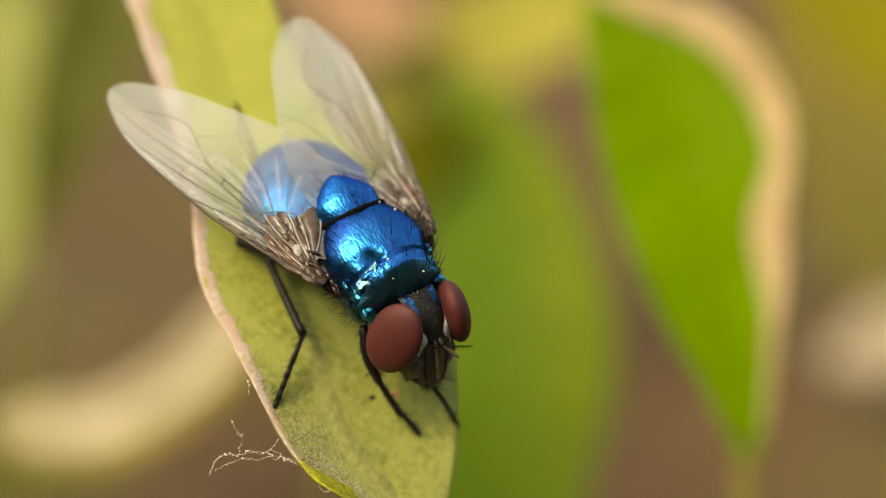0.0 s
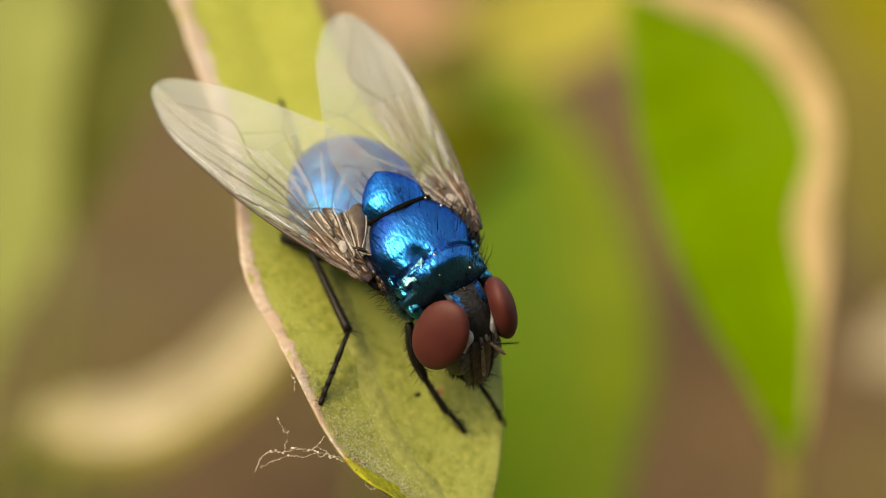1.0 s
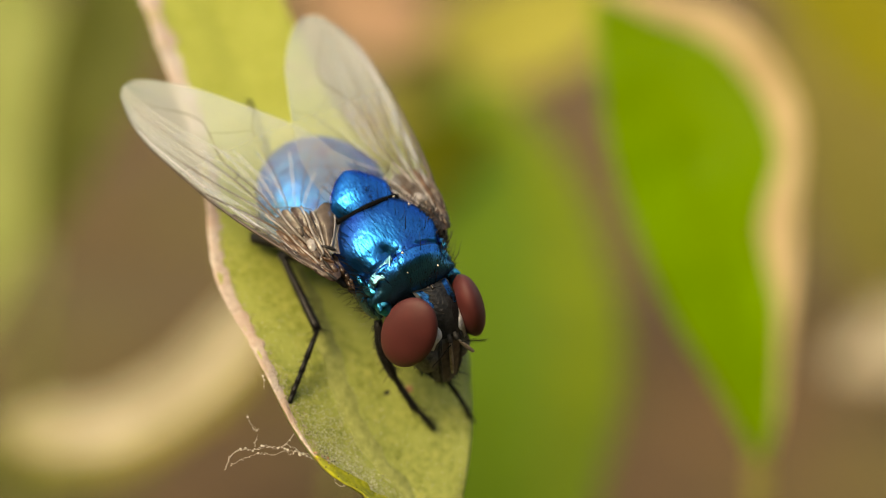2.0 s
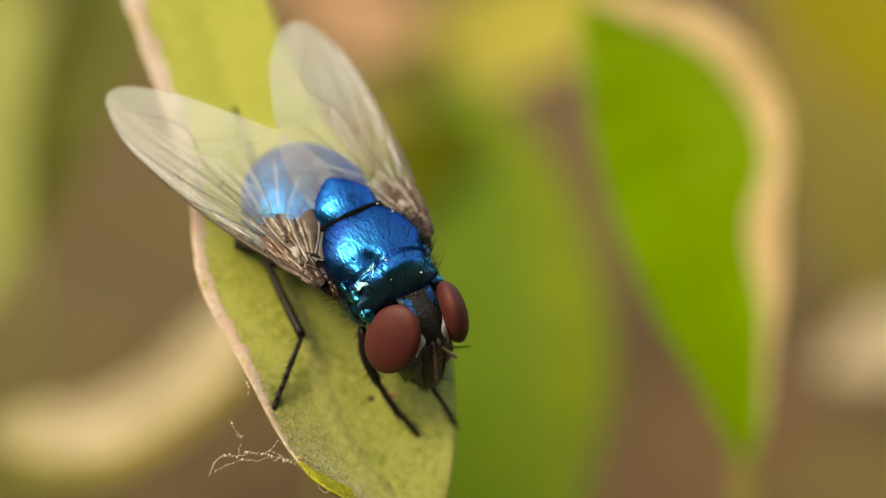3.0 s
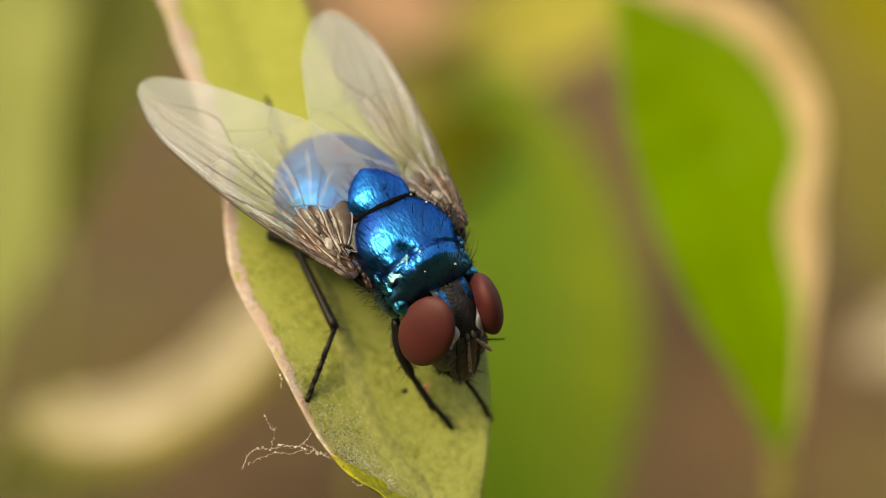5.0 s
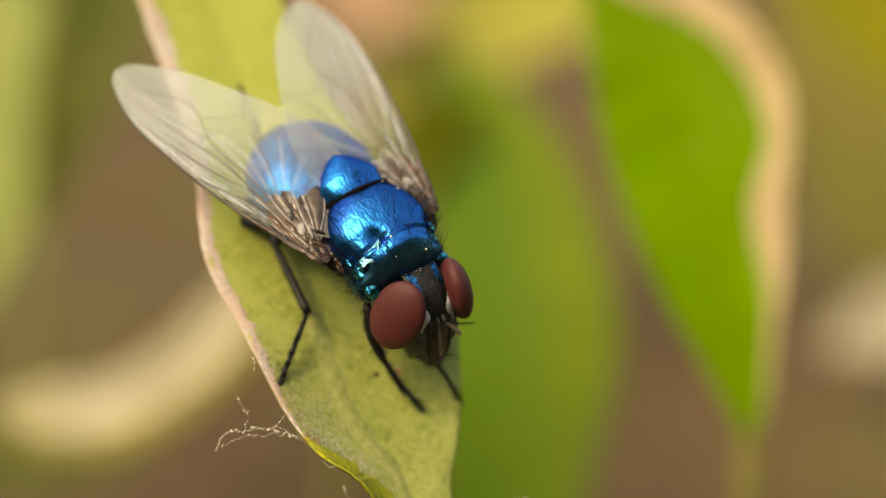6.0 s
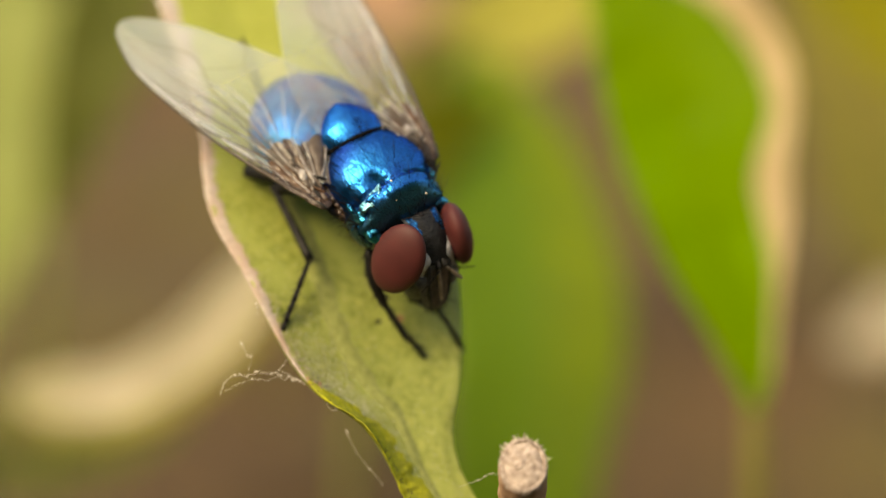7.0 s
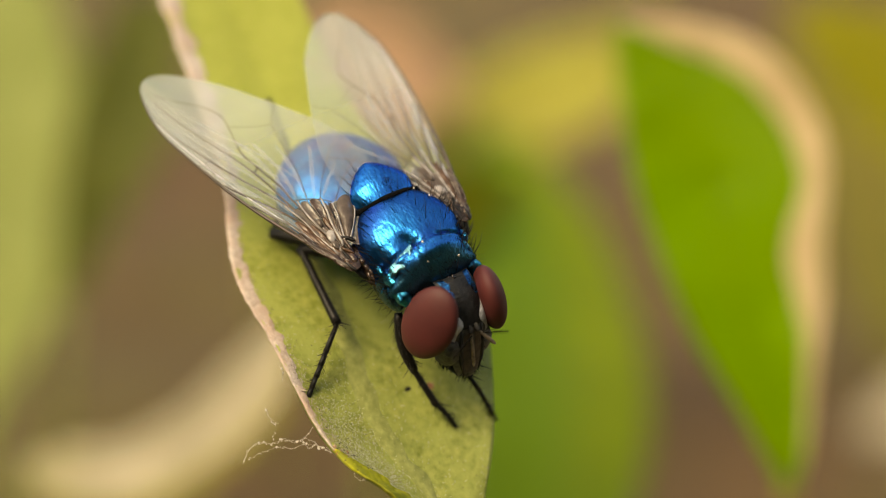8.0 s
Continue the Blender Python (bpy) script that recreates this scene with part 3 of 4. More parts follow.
def make_head(fly):
    head = part("head", blob(HEAD_TURN @ Vector((-0.3, 0, -0.5)), (0.55, 1.05, 0.9), 30, 40), GREY, fly, "dark grey head with silvery face")
    part("face", face_strip(0.38, 1.0, -1.1, 1.1, 0.0, 70, 28), DUSTY, head, "dusty grey face")
    part("crown", face_strip(0.0, 0.385, -1.15, 1.2, -0.004, 50, 32), FRONS, head)
    part("frontal_stripe", face_strip(0.05, 0.42, -0.62, 0.72, 0.03), FRONS, head, "sooty grey frontal stripe")
    for sg in (-1, 1):
        part("orbital_patch", sheet(lambda u, v: face_point(0.075 + 0.17 * u, sg * (0.6 + (0.02 if sg < 0 else 0.12) + 0.3 * (1 - math.sin(math.pi * (0.1 + 0.8 * u)) ** 0.6) + v * 0.42 + 0.16 * noise.noise((u * 5, v * 2, sg)) * (1 - v)), 0.034), 24, 10), BLUEGREY, head, "orbital patch with a blue glint in its colour")
        part("orbital_strip", face_strip(0.02, 0.4, sg * 0.6, sg * 1.3, 0.022), FRONS, head)
        # silvery spot beside the antenna, running down along the eye as a thin band
        def band(u, v):
            spot = math.exp(-(((u - 0.26) / 0.17) ** 2))
            inner = 1.03 - 0.42 * spot - 0.06 * math.sin(math.pi * u) + 0.1 * u**3 + 0.06 * noise.noise((u * 7, 2, sg))
            return face_point(0.29 + 0.34 * u, sg * (inner + (1.24 - inner) * v), 0.035 + 0.05 * spot * math.sin(math.pi * v))

        part("cheek_band", sheet(band, 40, 12), SILVER, head, "silver-dusted cheek")
        part("lower_cheek", blob(HEAD_TURN @ Vector((0.4, sg * 0.5, -1.12)), (0.48, 0.46, 0.7), 28, 32, lambda d: 1 + 0.06 * noise.noise(d * 4)), DUSTY, head, "grey hairy lower cheek")
        part("facial_plate", face_strip(0.46, 0.72, sg * 0.1, sg * 0.55, 0.03), FACE, head, "smoky brown facial plate")
        part("facial_ridge", tube([face_point(t, sg * 0.7, 0.03) for t in (0.43, 0.5, 0.58, 0.66, 0.74)], [0.03, 0.05, 0.055, 0.055, 0.03], 8), GREY, head)
        turn = HEAD_TURN.to_3x3() @ Matrix.Rotation(radians(-sg * 15), 3, "Z") @ Matrix.Rotation(radians(2), 3, "Y") @ Matrix.Rotation(radians(sg * 15 if sg > 0 else -21), 3, "X")
        c = HEAD_TURN @ Vector((0, -1.12 if sg < 0 else 1.065, 0 if sg < 0 else -0.04))
        part("eye", blob(c, (0.86, 0.4, 1.25) if sg < 0 else (0.92, 0.455, 1.17), 48, 56, lambda d: 1 + 0.025 * d.x * d.z, m=turn), EYE, head, "large red-brown compound eye")
        # antenna: a short base and a drooping third segment, with a plumed arista
        a0, a1, a2 = face_point(0.4, sg * 0.18, 0.03), face_point(0.45, sg * 0.24, 0.12), face_point(0.68, sg * 0.1, 0.14)
        if sg > 0:
            a2 = a1 + Vector((0.4, 0.42, -0.5))
        antenna = part("antenna", tube([a0, a0.lerp(a1, 0.6), a1], [0.05, 0.08, 0.08], 8), GREY, head, "tawny drooping antenna")
        part("antenna_club", tube(spline([a1, a1.lerp(a2, 0.4), a1.lerp(a2, 0.8), a2], 10), [0.04, 0.046, 0.052, 0.057, 0.061, 0.064, 0.062, 0.058, 0.051, 0.04, 0.015], 10), TAWNY, antenna)
        bm = bmesh.new()
        way = Vector((0.35, sg * 0.9, -0.12)).normalized()
        b0 = a1 + Vector((0.05, 0, -0.05))
        bristle(bm, b0, way, 0.95, 0.02)
        for k in range(14):
            p = b0 + way * (0.2 + 0.05 * k)
            for q in (-1, 1):
                bristle(bm, p, way * 0.7 + Vector((0.1, 0, q)), 0.27 - 0.009 * k, 0.0075)
        part("arista", bm, BLACK, antenna)
    # bristles of brow and mouth
    bm = bmesh.new()
    rnd = random.Random(5)
    for sg in (-1, 1):
        for k in range(14):
            bristle(bm, face_point(0.1 + 0.023 * k + rnd.uniform(-0.008, 0.008), sg * rnd.uniform(0.52, 0.64), 0.03), (0.5, -sg * rnd.uniform(0.5, 0.9), 0.5), rnd.uniform(0.24, 0.36), 0.01, (0.3, 0, -0.3))
        for k in range(6):
            bristle(bm, face_point(0.55 + 0.04 * k, sg * 0.72, 0.03), (0.5, sg * 0.15, -0.4), 0.22, 0.011)
        bristle(bm, face_point(0.72, sg * 0.75, 0.02), (0.55, sg * 0.75, -0.35), 0.5 if sg > 0 else 0.3, 0.016)
        bristle(bm, face_point(0.06, sg * 0.5), (-0.1, sg * 0.2, 1), 0.6, 0.016, (-0.3, 0, 0))
        bristle(bm, face_point(0.03, sg * 0.9), (-0.2, sg * 0.6, 1), 0.5, 0.016, (-0.3, 0, 0))
        for k in range(40):
            e = Vector((rnd.uniform(-0.5, 0.9), sg * rnd.uniform(0.0, 0.9), -1)).normalized()
            bristle(bm, HEAD_TURN @ (Vector((0.4, sg * 0.5, -1.12)) + Vector((0.46 * e.x, 0.44 * e.y, 0.68 * e.z))), HEAD_TURN.to_3x3() @ (e + Vector((0.4, 0, -0.3))), rnd.uniform(0.12, 0.24), 0.008)
        for k in range(30):
            bristle(bm, face_point(rnd.uniform(0.72, 1.0), sg * rnd.uniform(0.2, 1.15), 0.0), (rnd.uniform(-0.2, 0.5), sg * rnd.uniform(-0.1, 0.5), -1), rnd.uniform(0.18, 0.34), 0.01)
        for k in range(30):
            a = rnd.uniform(-0.2, 1.0)
            bristle(bm, HEAD_TURN @ Vector((-0.72, sg * 1.2 * math.cos(a), 1.0 * math.sin(a) - 0.1)), (-0.4, sg * math.cos(a), math.sin(a)), rnd.uniform(0.14, 0.24), 0.009)
    bristle(bm, face_point(0.1, 0.12), (0.5, 0.25, 1), 0.5, 0.013, (0.4, 0, -0.2))
    bristle(bm, face_point(0.1, -0.12), (0.5, -0.25, 1), 0.5, 0.013, (0.4, 0, -0.2))
    part("bristles", bm, BLACK, head, "black head bristles")
    for q in ((0.09, 0.0), (0.065, 0.16), (0.065, -0.16)):
        part("ocellus", blob(face_point(q[0], q[1], 0.04), (0.06, 0.06, 0.05), 12, 14), OCELLUS, head, "tiny glossy ocellus")
    part("proboscis", blob(HEAD_TURN @ Vector((0.75, 0, -1.9)), (0.3, 0.3, 0.24), 16, 20), GREY, head, "dark folded proboscis")
    part("neck", tube([(0.9, 0, -0.2), (1.5, 0, -0.3)], [0.6, 0.62], 14), BLACK, fly)
    return head


def thorax_top(x, y):
    """The thorax's surface above a place (mm)."""
    e = (x + 0.3) / (1.55 if x > -0.3 else -2.15)
    k = max(0.02, 1 - e**3.2) ** 0.5
    c = max(-0.98, min(0.98, y / (1.68 * k)))
    return Vector((x, y, 1.52 * k * (1 - abs(c) ** 2.35) ** 0.45))


def thorax_bristles(fly):
    rnd = random.Random(11)
    big, fine = bmesh.new(), bmesh.new()
    spots = [(0.95, 0.55), (0.7, 0.9), (0.4, 0.35), (0.35, 1.2), (-0.35, 0.95), (-0.9, 1.25), (-0.5, 0.35), (-1.1, 0.35), (-1.6, 0.4), (-1.3, 1.0), (-1.75, 0.85), (-0.2, 1.45), (-1.9, 0.25), (0.9, 0.25), (-0.75, 1.5), (0.0, 1.5), (0.6, 1.45)]
    for x, y in spots:
        for sg in (-1, 1):
            p = thorax_top(x, sg * y)
            out = Vector((-0.75, sg * (0.25 + 0.5 * y), 0.75 + 0.25 * p.z))
            bristle(big, p - out.normalized() * 0.03, out, rnd.uniform(0.45, 0.8), 0.014, (-0.6, 0, -0.45))
    for k in range(520):
        x, y = (rnd.uniform(-2.1, 1.55) if k < 200 else rnd.uniform(0.2, 1.75)), rnd.uniform(-1.6, 1.6)
        p = thorax_top(x, y)
        if p.z < 0.25:
            continue
        bristle(fine, p, (-0.85, 0.25 * y, 0.5), rnd.uniform(0.1, 0.2), 0.006, (-0.3, 0, -0.2))
    for sg in (-1, 1):
        for k in range(70):
            x, a = rnd.uniform(-1.2, 1.1), rnd.uniform(-1.1, 0.25)
            q = max(0.1, 1 - abs((x + 0.3) / (1.55 if x > -0.3 else 2.15)) ** 3.2) ** 0.5
            bristle(fine, (x, sg * 1.62 * q * math.cos(a), 1.55 * q * math.sin(a)), (rnd.uniform(-0.9, 0.4), sg * math.cos(a), math.sin(a) + rnd.uniform(-0.6, 0.3)), rnd.uniform(0.15, 0.5), 0.009, (rnd.uniform(-0.6, 0.2), 0, -0.3))
        for k in range(70):
            x, a = rnd.uniform(-1.6, 1.1), rnd.uniform(0.15, 0.8)
            q = max(0.1, 1 - abs((x + 0.3) / (1.55 if x > -0.3 else 2.15)) ** 3.2) ** 0.5
            bristle(fine, (x, sg * 1.56 * q * math.cos(a), 1.5 * q * math.sin(a)), (-0.35, sg * math.cos(a), math.sin(a)), rnd.uniform(0.25, 0.6), 0.011, (-0.5, 0, 0.1))
        for k in range(4):
            bristle(big, (-2.5 - 0.27 * k, sg * (0.95 - 0.19 * k), 0.9 - 0.02 * k), (-0.8, sg * (0.5 - 0.12 * k), 0.5), 0.8, 0.013, (-0.3, 0, -0.5))
    for k in range(160):
        a, r = rnd.uniform(0, 2 * math.pi), rnd.uniform(0, 0.9) ** 0.5
        x, y = -2.4 + 0.95 * r * math.cos(a), 1.0 * r * math.sin(a)
        bristle(fine, (x, y, 0.85 + 0.5 * math.sqrt(max(0.0, 1 - r * r))), (-0.8, 0.2 * y, 0.5), rnd.uniform(0.1, 0.2), 0.006, (-0.3, 0, -0.2))
    for k in range(13):
        x = -1.35 + 0.17 * k + rnd.uniform(-0.05, 0.05)
        p = thorax_top(x, 1.36 - 0.1 * (k % 3))
        bristle(big, p, (rnd.uniform(-0.5, 0.1), 1.0, 0.35), rnd.uniform(0.5, 0.85), 0.017, (-0.9, -0.35, 0.0))
    ticks = bmesh.new()
    for i in range(44):
        for j in range(64):
            u, v = 0.08 + 0.8 * (i + 0.5 * (j % 2) + rnd.uniform(-0.25, 0.25)) / 44, 0.03 + 0.44 * (j + rnd.uniform(-0.3, 0.3)) / 64
            p = thorax_point(u, v)
            du, dv = thorax_point(u + 0.004, v) - p, thorax_point(u, v + 0.004) - p
            n = du.cross(dv).normalized()
            n = n if n.z > 0 else -n
            a, b, w = dv.normalized() * 0.0095, n * 0.008, (du.normalized() + n * 0.15).normalized()
            vs = [ticks.verts.new(q) for q in (p - a, p + a, p + b, p + w * rnd.uniform(0.05, 0.085))]
            for f in ((0, 1, 3), (1, 2, 3), (2, 0, 3)):
                ticks.faces.new([vs[q] for q in f])
    tagged(part("short_hairs", ticks, MATT_BLACK, fly, "rows of short black hairs"), kind="stuff")
    part("bristles", big, BLACK, fly, "long black thoracic bristles")
    tagged(part("hairs", fine, BLACK, fly, "fine black hairs"), kind="stuff")


def make_fly():
    fly = root("fly", basis(FLY_C, FLY_X, FLY_Y, FLY_Z), "metallic blue bottle fly with red-brown eyes resting on a leaf", "fly")
    part("scutum", capped(sheet(lambda u, v: thorax_point(0.365 + 0.635 * u, v), 90, 120, True)), BLUE, fly, "shining metallic blue scutum")
    part("prescutum", capped(sheet(lambda u, v: thorax_point(0.373 * u, v), 110, 180, True)), FRONT, fly, "blue bristly front of the thorax, dust and dark reflection in its colour")
    part("scutellum", blob((-2.46, -0.04, 0.79), (1.04, 1.0, 0.56), 36, 44, lambda d: 1 - 0.3 * max(0.0, -d.x) * abs(d.y)), SCUTELLUM, fly, "bright cyan-blue scutellum")

    groove = [Vector((-1.83 - 0.19 * y * y, y, 1.25 - 0.5 * y * y)) for y in (-1.1 + 0.11 * k for k in range(21))]
    # the groove's depth is painted: a matt black rod for its shade
    part("groove", tube(groove, [0.095] * 21, 10), MATT_BLACK, fly, "black rod that shades the groove before the scutellum")

    def segs(d):
        return 1 - 0.03 * sum(math.exp(-(((d.x - q) / 0.03) ** 2)) for q in (-0.45, 0.05, 0.5))

    part("abdomen", blob((-3.9, -0.36, -1.0), (2.35, 2.12, 1.2), 70, 56, segs), ABDOMEN, fly, "metallic blue abdomen")
    for sg in (-1, 1):
        # side plates under the wing, calypters, halter root
        part("side_plate", blob((0.1, sg * 1.25, -0.1), (1.0, 0.32, 0.6), 24, 28), TEAL, fly, "dark teal side plate")
        part("humeral_callus", blob((0.85, sg * 1.15, 0.28), (0.42, 0.24, 0.34), 20, 24, lambda d: 1 + 0.15 * noise.noise(d * 2)), SHOULDER, fly, "bright teal shoulder plate")
        part("notopleuron", blob((0.38, sg * 1.28, 0.48), (0.4, 0.16, 0.24), 20, 24, lambda d: 1 + 0.2 * noise.noise(d * 2)), SHOULDER, fly)
        # two bright blobs added where the thorax's flank glints
        part("gleaming_plate", blob((0.9, sg * 1.26, 0.5), (0.27, 0.1, 0.06), 16, 20, lambda d: 1 + 0.25 * noise.noise(d * 2), Matrix.Rotation(sg * 0.5, 3, "Z")), SHOULDER, fly, "added cyan blob for the glint on the shoulder edge")
        part("gleaming_plate", blob((0.05, sg * 1.44, 0.66), (0.2, 0.08, 0.09), 16, 20, lambda d: 1 + 0.25 * noise.noise(d * 2)), SHOULDER, fly)

        def facet(a, b):
            """A tilted plate added for the glint before the suture, from the middle outwards."""
            y = 0.5 + 0.8 * a
            wide = (0.1 + 0.26 * math.sin(math.pi * (0.1 + 0.8 * a))) * (1 + 0.5 * noise.noise((a * 6, sg, 2)))
            return Vector((0.02 + 0.25 * a + b * wide, sg * y, 1.41 - 0.4 * a + 0.05 * noise.noise((a * 5, b * 2, sg))))

        if sg < 0:
            part("suture_facet", plate(facet, 24, 8, 0.3), GLINT, fly, "added silvery blue plate for the glint before the suture")
        wing_root = part("wing_root", blob((-0.75, sg * 1.62, 0.15), (0.8, 0.16, 0.3), 24, 30, lambda d: 1 + 0.3 * noise.noise(d * 3.4)), BROWN, fly, "rusty brown wing root")
        rnd = random.Random(40)
        for k in range(18):
            g = rnd.random()
            p = Vector((-0.2 - 0.9 * g + rnd.uniform(-0.2, 0.2), sg * (1.62 + 0.3 * g + rnd.uniform(-0.1, 0.12)), rnd.uniform(0.2, 0.6)))
            w = Vector((-1, sg * rnd.uniform(-0.25, 0.75), rnd.uniform(-0.2, 0.2))).normalized() * rnd.uniform(0.25, 0.7)
            r = rnd.uniform(0.06, 0.12)
            part("root_plate", tube(spline([p, p + w * 0.5 + Vector((0, 0, rnd.uniform(0, 0.1))), p + w], 6), [r * q for q in (0.25, 0.8, 1.0, 0.95, 0.9, 0.7, 0.2)], 7), (BROWN, BLACK, BLACK, BROWN, CALYPTER, BLACK)[k % 6], wing_root)
        part("tegula", blob((-0.75, sg * 1.9, 0.6), (0.2, 0.12, 0.1), 12, 16), BROWN, wing_root, "brown glossy wing scale")
        for q, y, r, h, w in ((-1.9, 1.42, 0.85, 0.66, 0.46),):
            part("calypter", blob((q, sg * y, h), (r, w, 0.05), 24, 32, lambda d: 1 + 0.1 * noise.noise(d * 1.6)), CALYPTER, fly, "brownish translucent calypter lobe")
            part("calypter_rim", tube([Vector((q + r * math.cos(a), sg * y + w * math.sin(a), h)) for a in (2 * math.pi * k / 30 for k in range(31))], [0.02] * 31, 6), PALE, fly, "pale calypter rim")
    for x, y, r in ((0.2, -0.18, 0.055), (0.85, 0.72, 0.05), (-1.35, 1.01, 0.05), (-1.9, 0.8, 0.045), (0.75, -0.3, 0.03)):
        part("dust_speck", blob(thorax_top(x, y) + Vector((0, 0, 0.03)), (r * 0.8, r * 0.64, r * 0.6), 10, 12, lambda d: 1 + 0.3 * noise.noise(d * 2)), SILK, fly, "pale speck of dust")
    make_head(fly)
    thorax_bristles(fly)
    return fly


WING_TRAIL = spline(((0.6,), (2.5,), (3.2,), (3.4,), (3.45,), (3.3,), (3.15,), (2.95,), (2.75,), (2.5,), (2.3,)), 200)


def wing_edge(s):
    """Leading and trailing edge of a wing at s from root to tip, in mm."""
    lead, trail = -0.35 * math.sin(math.pi * min(1, s * 1.05)) ** 0.9, WING_TRAIL[round(s * 200)][0]
    k = math.sqrt(max(0.0, 1 - max(0.0, (s - 0.76) / 0.24) ** 2))
    mid = 1.15
    return mid + (lead - mid) * k, mid + (trail - mid) * k


# ribs of the folded wing base, as places along and across the wing, from the leading edge inwards
RIBS = [((0.06, -0.03), (0.13, -0.03), (0.22, 0.01), (0.33, 0.03)), ((0.06, 0.06), (0.13, 0.05), (0.23, 0.07), (0.34, 0.1)), ((0.07, 0.11), (0.15, 0.12), (0.23, 0.15), (0.32, 0.17)),
        ((0.07, 0.16), (0.15, 0.18), (0.23, 0.21), (0.3, 0.28)), ((0.07, 0.21), (0.16, 0.25), (0.22, 0.29), (0.28, 0.34)), ((0.08, 0.24), (0.15, 0.29), (0.2, 0.35), (0.25, 0.41)),
        ((0.08, 0.26), (0.14, 0.32), (0.19, 0.38), (0.22, 0.43)), ((0.08, 0.29), (0.13, 0.36), (0.17, 0.42), (0.21, 0.46)), ((0.08, 0.32), (0.12, 0.4), (0.16, 0.49), (0.21, 0.57)), ((0.08, 0.38), (0.1, 0.46), (0.14, 0.58), (0.2, 0.68))]


def make_wing(fly, sg, base, tip, chord, length, wide=1.0):
    b, e1 = Vector(base), (Vector(tip) - Vector(base)).normalized()
    e2 = Vector(chord)
    e2 = (e2 - e1 * e1.dot(e2)).normalized()
    n = e1.cross(e2)

    def at(s, w):
        s = max(0.0, min(1.0, s))
        lo, hi = wing_edge(s)
        y = (lo + (hi - lo) * w) * (1 + (wide - 1) * min(1.0, max(0.0, (s - 0.5) / 0.35)))
        z = 0.04 * math.sin(11 * w) * (1 - 0.6 * s) - 0.25 * (s - 0.3) ** 2 + 0.015 * math.sin(17 * s + 5 * w)
        return b + e1 * (s * length) + e2 * y + n * z * -sg

    wing = part("wing", sheet(lambda u, v: at(0.06 + 0.94 * math.sin(u * math.pi / 2) ** 1.2, v), 100, 36), WING, fly, "clear membranous wing with brown veins")

    def vein(pts, r0, r1, material=VEIN):
        q = [at(*p) for p in spline(pts, 24)]
        part("vein", tube(q, [0.6 * (r0 + (r1 - r0) * k / 24) for k in range(25)], 6), material, wing)

    vein([(0, 0.02), (0.25, 0.0), (0.5, 0.0), (0.8, 0.0), (0.97, 0.02)], 0.12, 0.028)
    vein([(0.02, 0.09), (0.2, 0.08), (0.4, 0.02)], 0.075, 0.04)
    vein([(0.02, 0.13), (0.25, 0.14), (0.52, 0.02)], 0.08, 0.035)
    vein([(0.05, 0.17), (0.3, 0.2), (0.6, 0.13), (0.92, 0.04)], 0.06, 0.016)
    vein([(0.1, 0.15), (0.3, 0.21), (0.479, 0.273), (0.7, 0.27), (0.97, 0.22)], 0.055, 0.013)
    vein([(0.07, 0.18), (0.29, 0.25), (0.38, 0.3), (0.485, 0.33), (0.57, 0.37), (0.665, 0.54), (0.72, 0.62), (0.8, 0.58), (0.93, 0.34)], 0.045, 0.013)
    vein([(0.479, 0.27), (0.481, 0.3), (0.485, 0.335)], 0.036, 0.036)
    vein([(0.665, 0.54), (0.615, 0.65), (0.566, 0.78)], 0.013, 0.013)
    vein([(0.28, 0.34), (0.368, 0.48), (0.474, 0.62), (0.566, 0.78), (0.61, 0.98)], 0.03, 0.011)
    vein([(0.25, 0.41), (0.3, 0.58), (0.35, 0.8), (0.37, 0.97)], 0.022, 0.01)
    vein([(0.21, 0.5), (0.25, 0.7), (0.27, 0.95)], 0.022, 0.01)
    vein([(0.31, 0.27), (0.285, 0.34), (0.25, 0.41), (0.215, 0.46)], 0.028, 0.028)
    for k, w in enumerate((0.06,)):
        vein([(0.1, w), (0.3, w * 1.05), (0.6, w * 0.95), (0.84 + 0.03 * k, w * 0.8)], 0.05, 0.02, VEINPALE)
    up = n * sg

    def pod(name, pts, half, thick, lift, material, label="", owner=None):
        """A flattened plate or pleat that follows places of the wing."""
        q = [at(*p) + up * lift for p in spline(pts, 16)]

        def fn(u, v):
            i = round(u * 16)
            t = (q[min(i + 1, 16)] - q[max(i - 1, 0)]).normalized()
            a, k = 2 * math.pi * v, half * (0.12 + 0.88 * math.sin(math.pi * (0.03 + 0.94 * u)) ** 0.6)
            return q[i] + t.cross(up).normalized() * k * math.cos(a) + up * thick * math.sin(a) * k / half

        return part(name, capped(sheet(fn, 16, 14, True)), material, owner or wing, label)

    pod("cell", ((0.53, 0.05), (0.46, 0.085), (0.405, 0.115)), 0.1, 0.02, 0.03, WING, "milky cell between two veins")
    pod("cell", ((0.41, 0.055), (0.33, 0.07), (0.22, 0.09)), 0.14, 0.03, 0.03, WING, "milky cell between two veins")
    pod("cell", ((0.4, 0.19), (0.32, 0.18), (0.25, 0.17)), 0.08, 0.02, 0.03, WING, "milky cell between two veins")

    def lobe(s0, w0, size, turn, material, lift, label=""):
        x = e1 * math.cos(turn) + e2 * math.sin(turn)
        m = Matrix((x, up.cross(x), up)).transposed()
        return part("root_plate", blob(at(s0, w0) + up * lift, size, 18, 24, lambda d: 1 + 0.16 * noise.noise(d * 1.8 + Vector((s0 * 9, w0 * 7, 0))), m), material, wing, label)

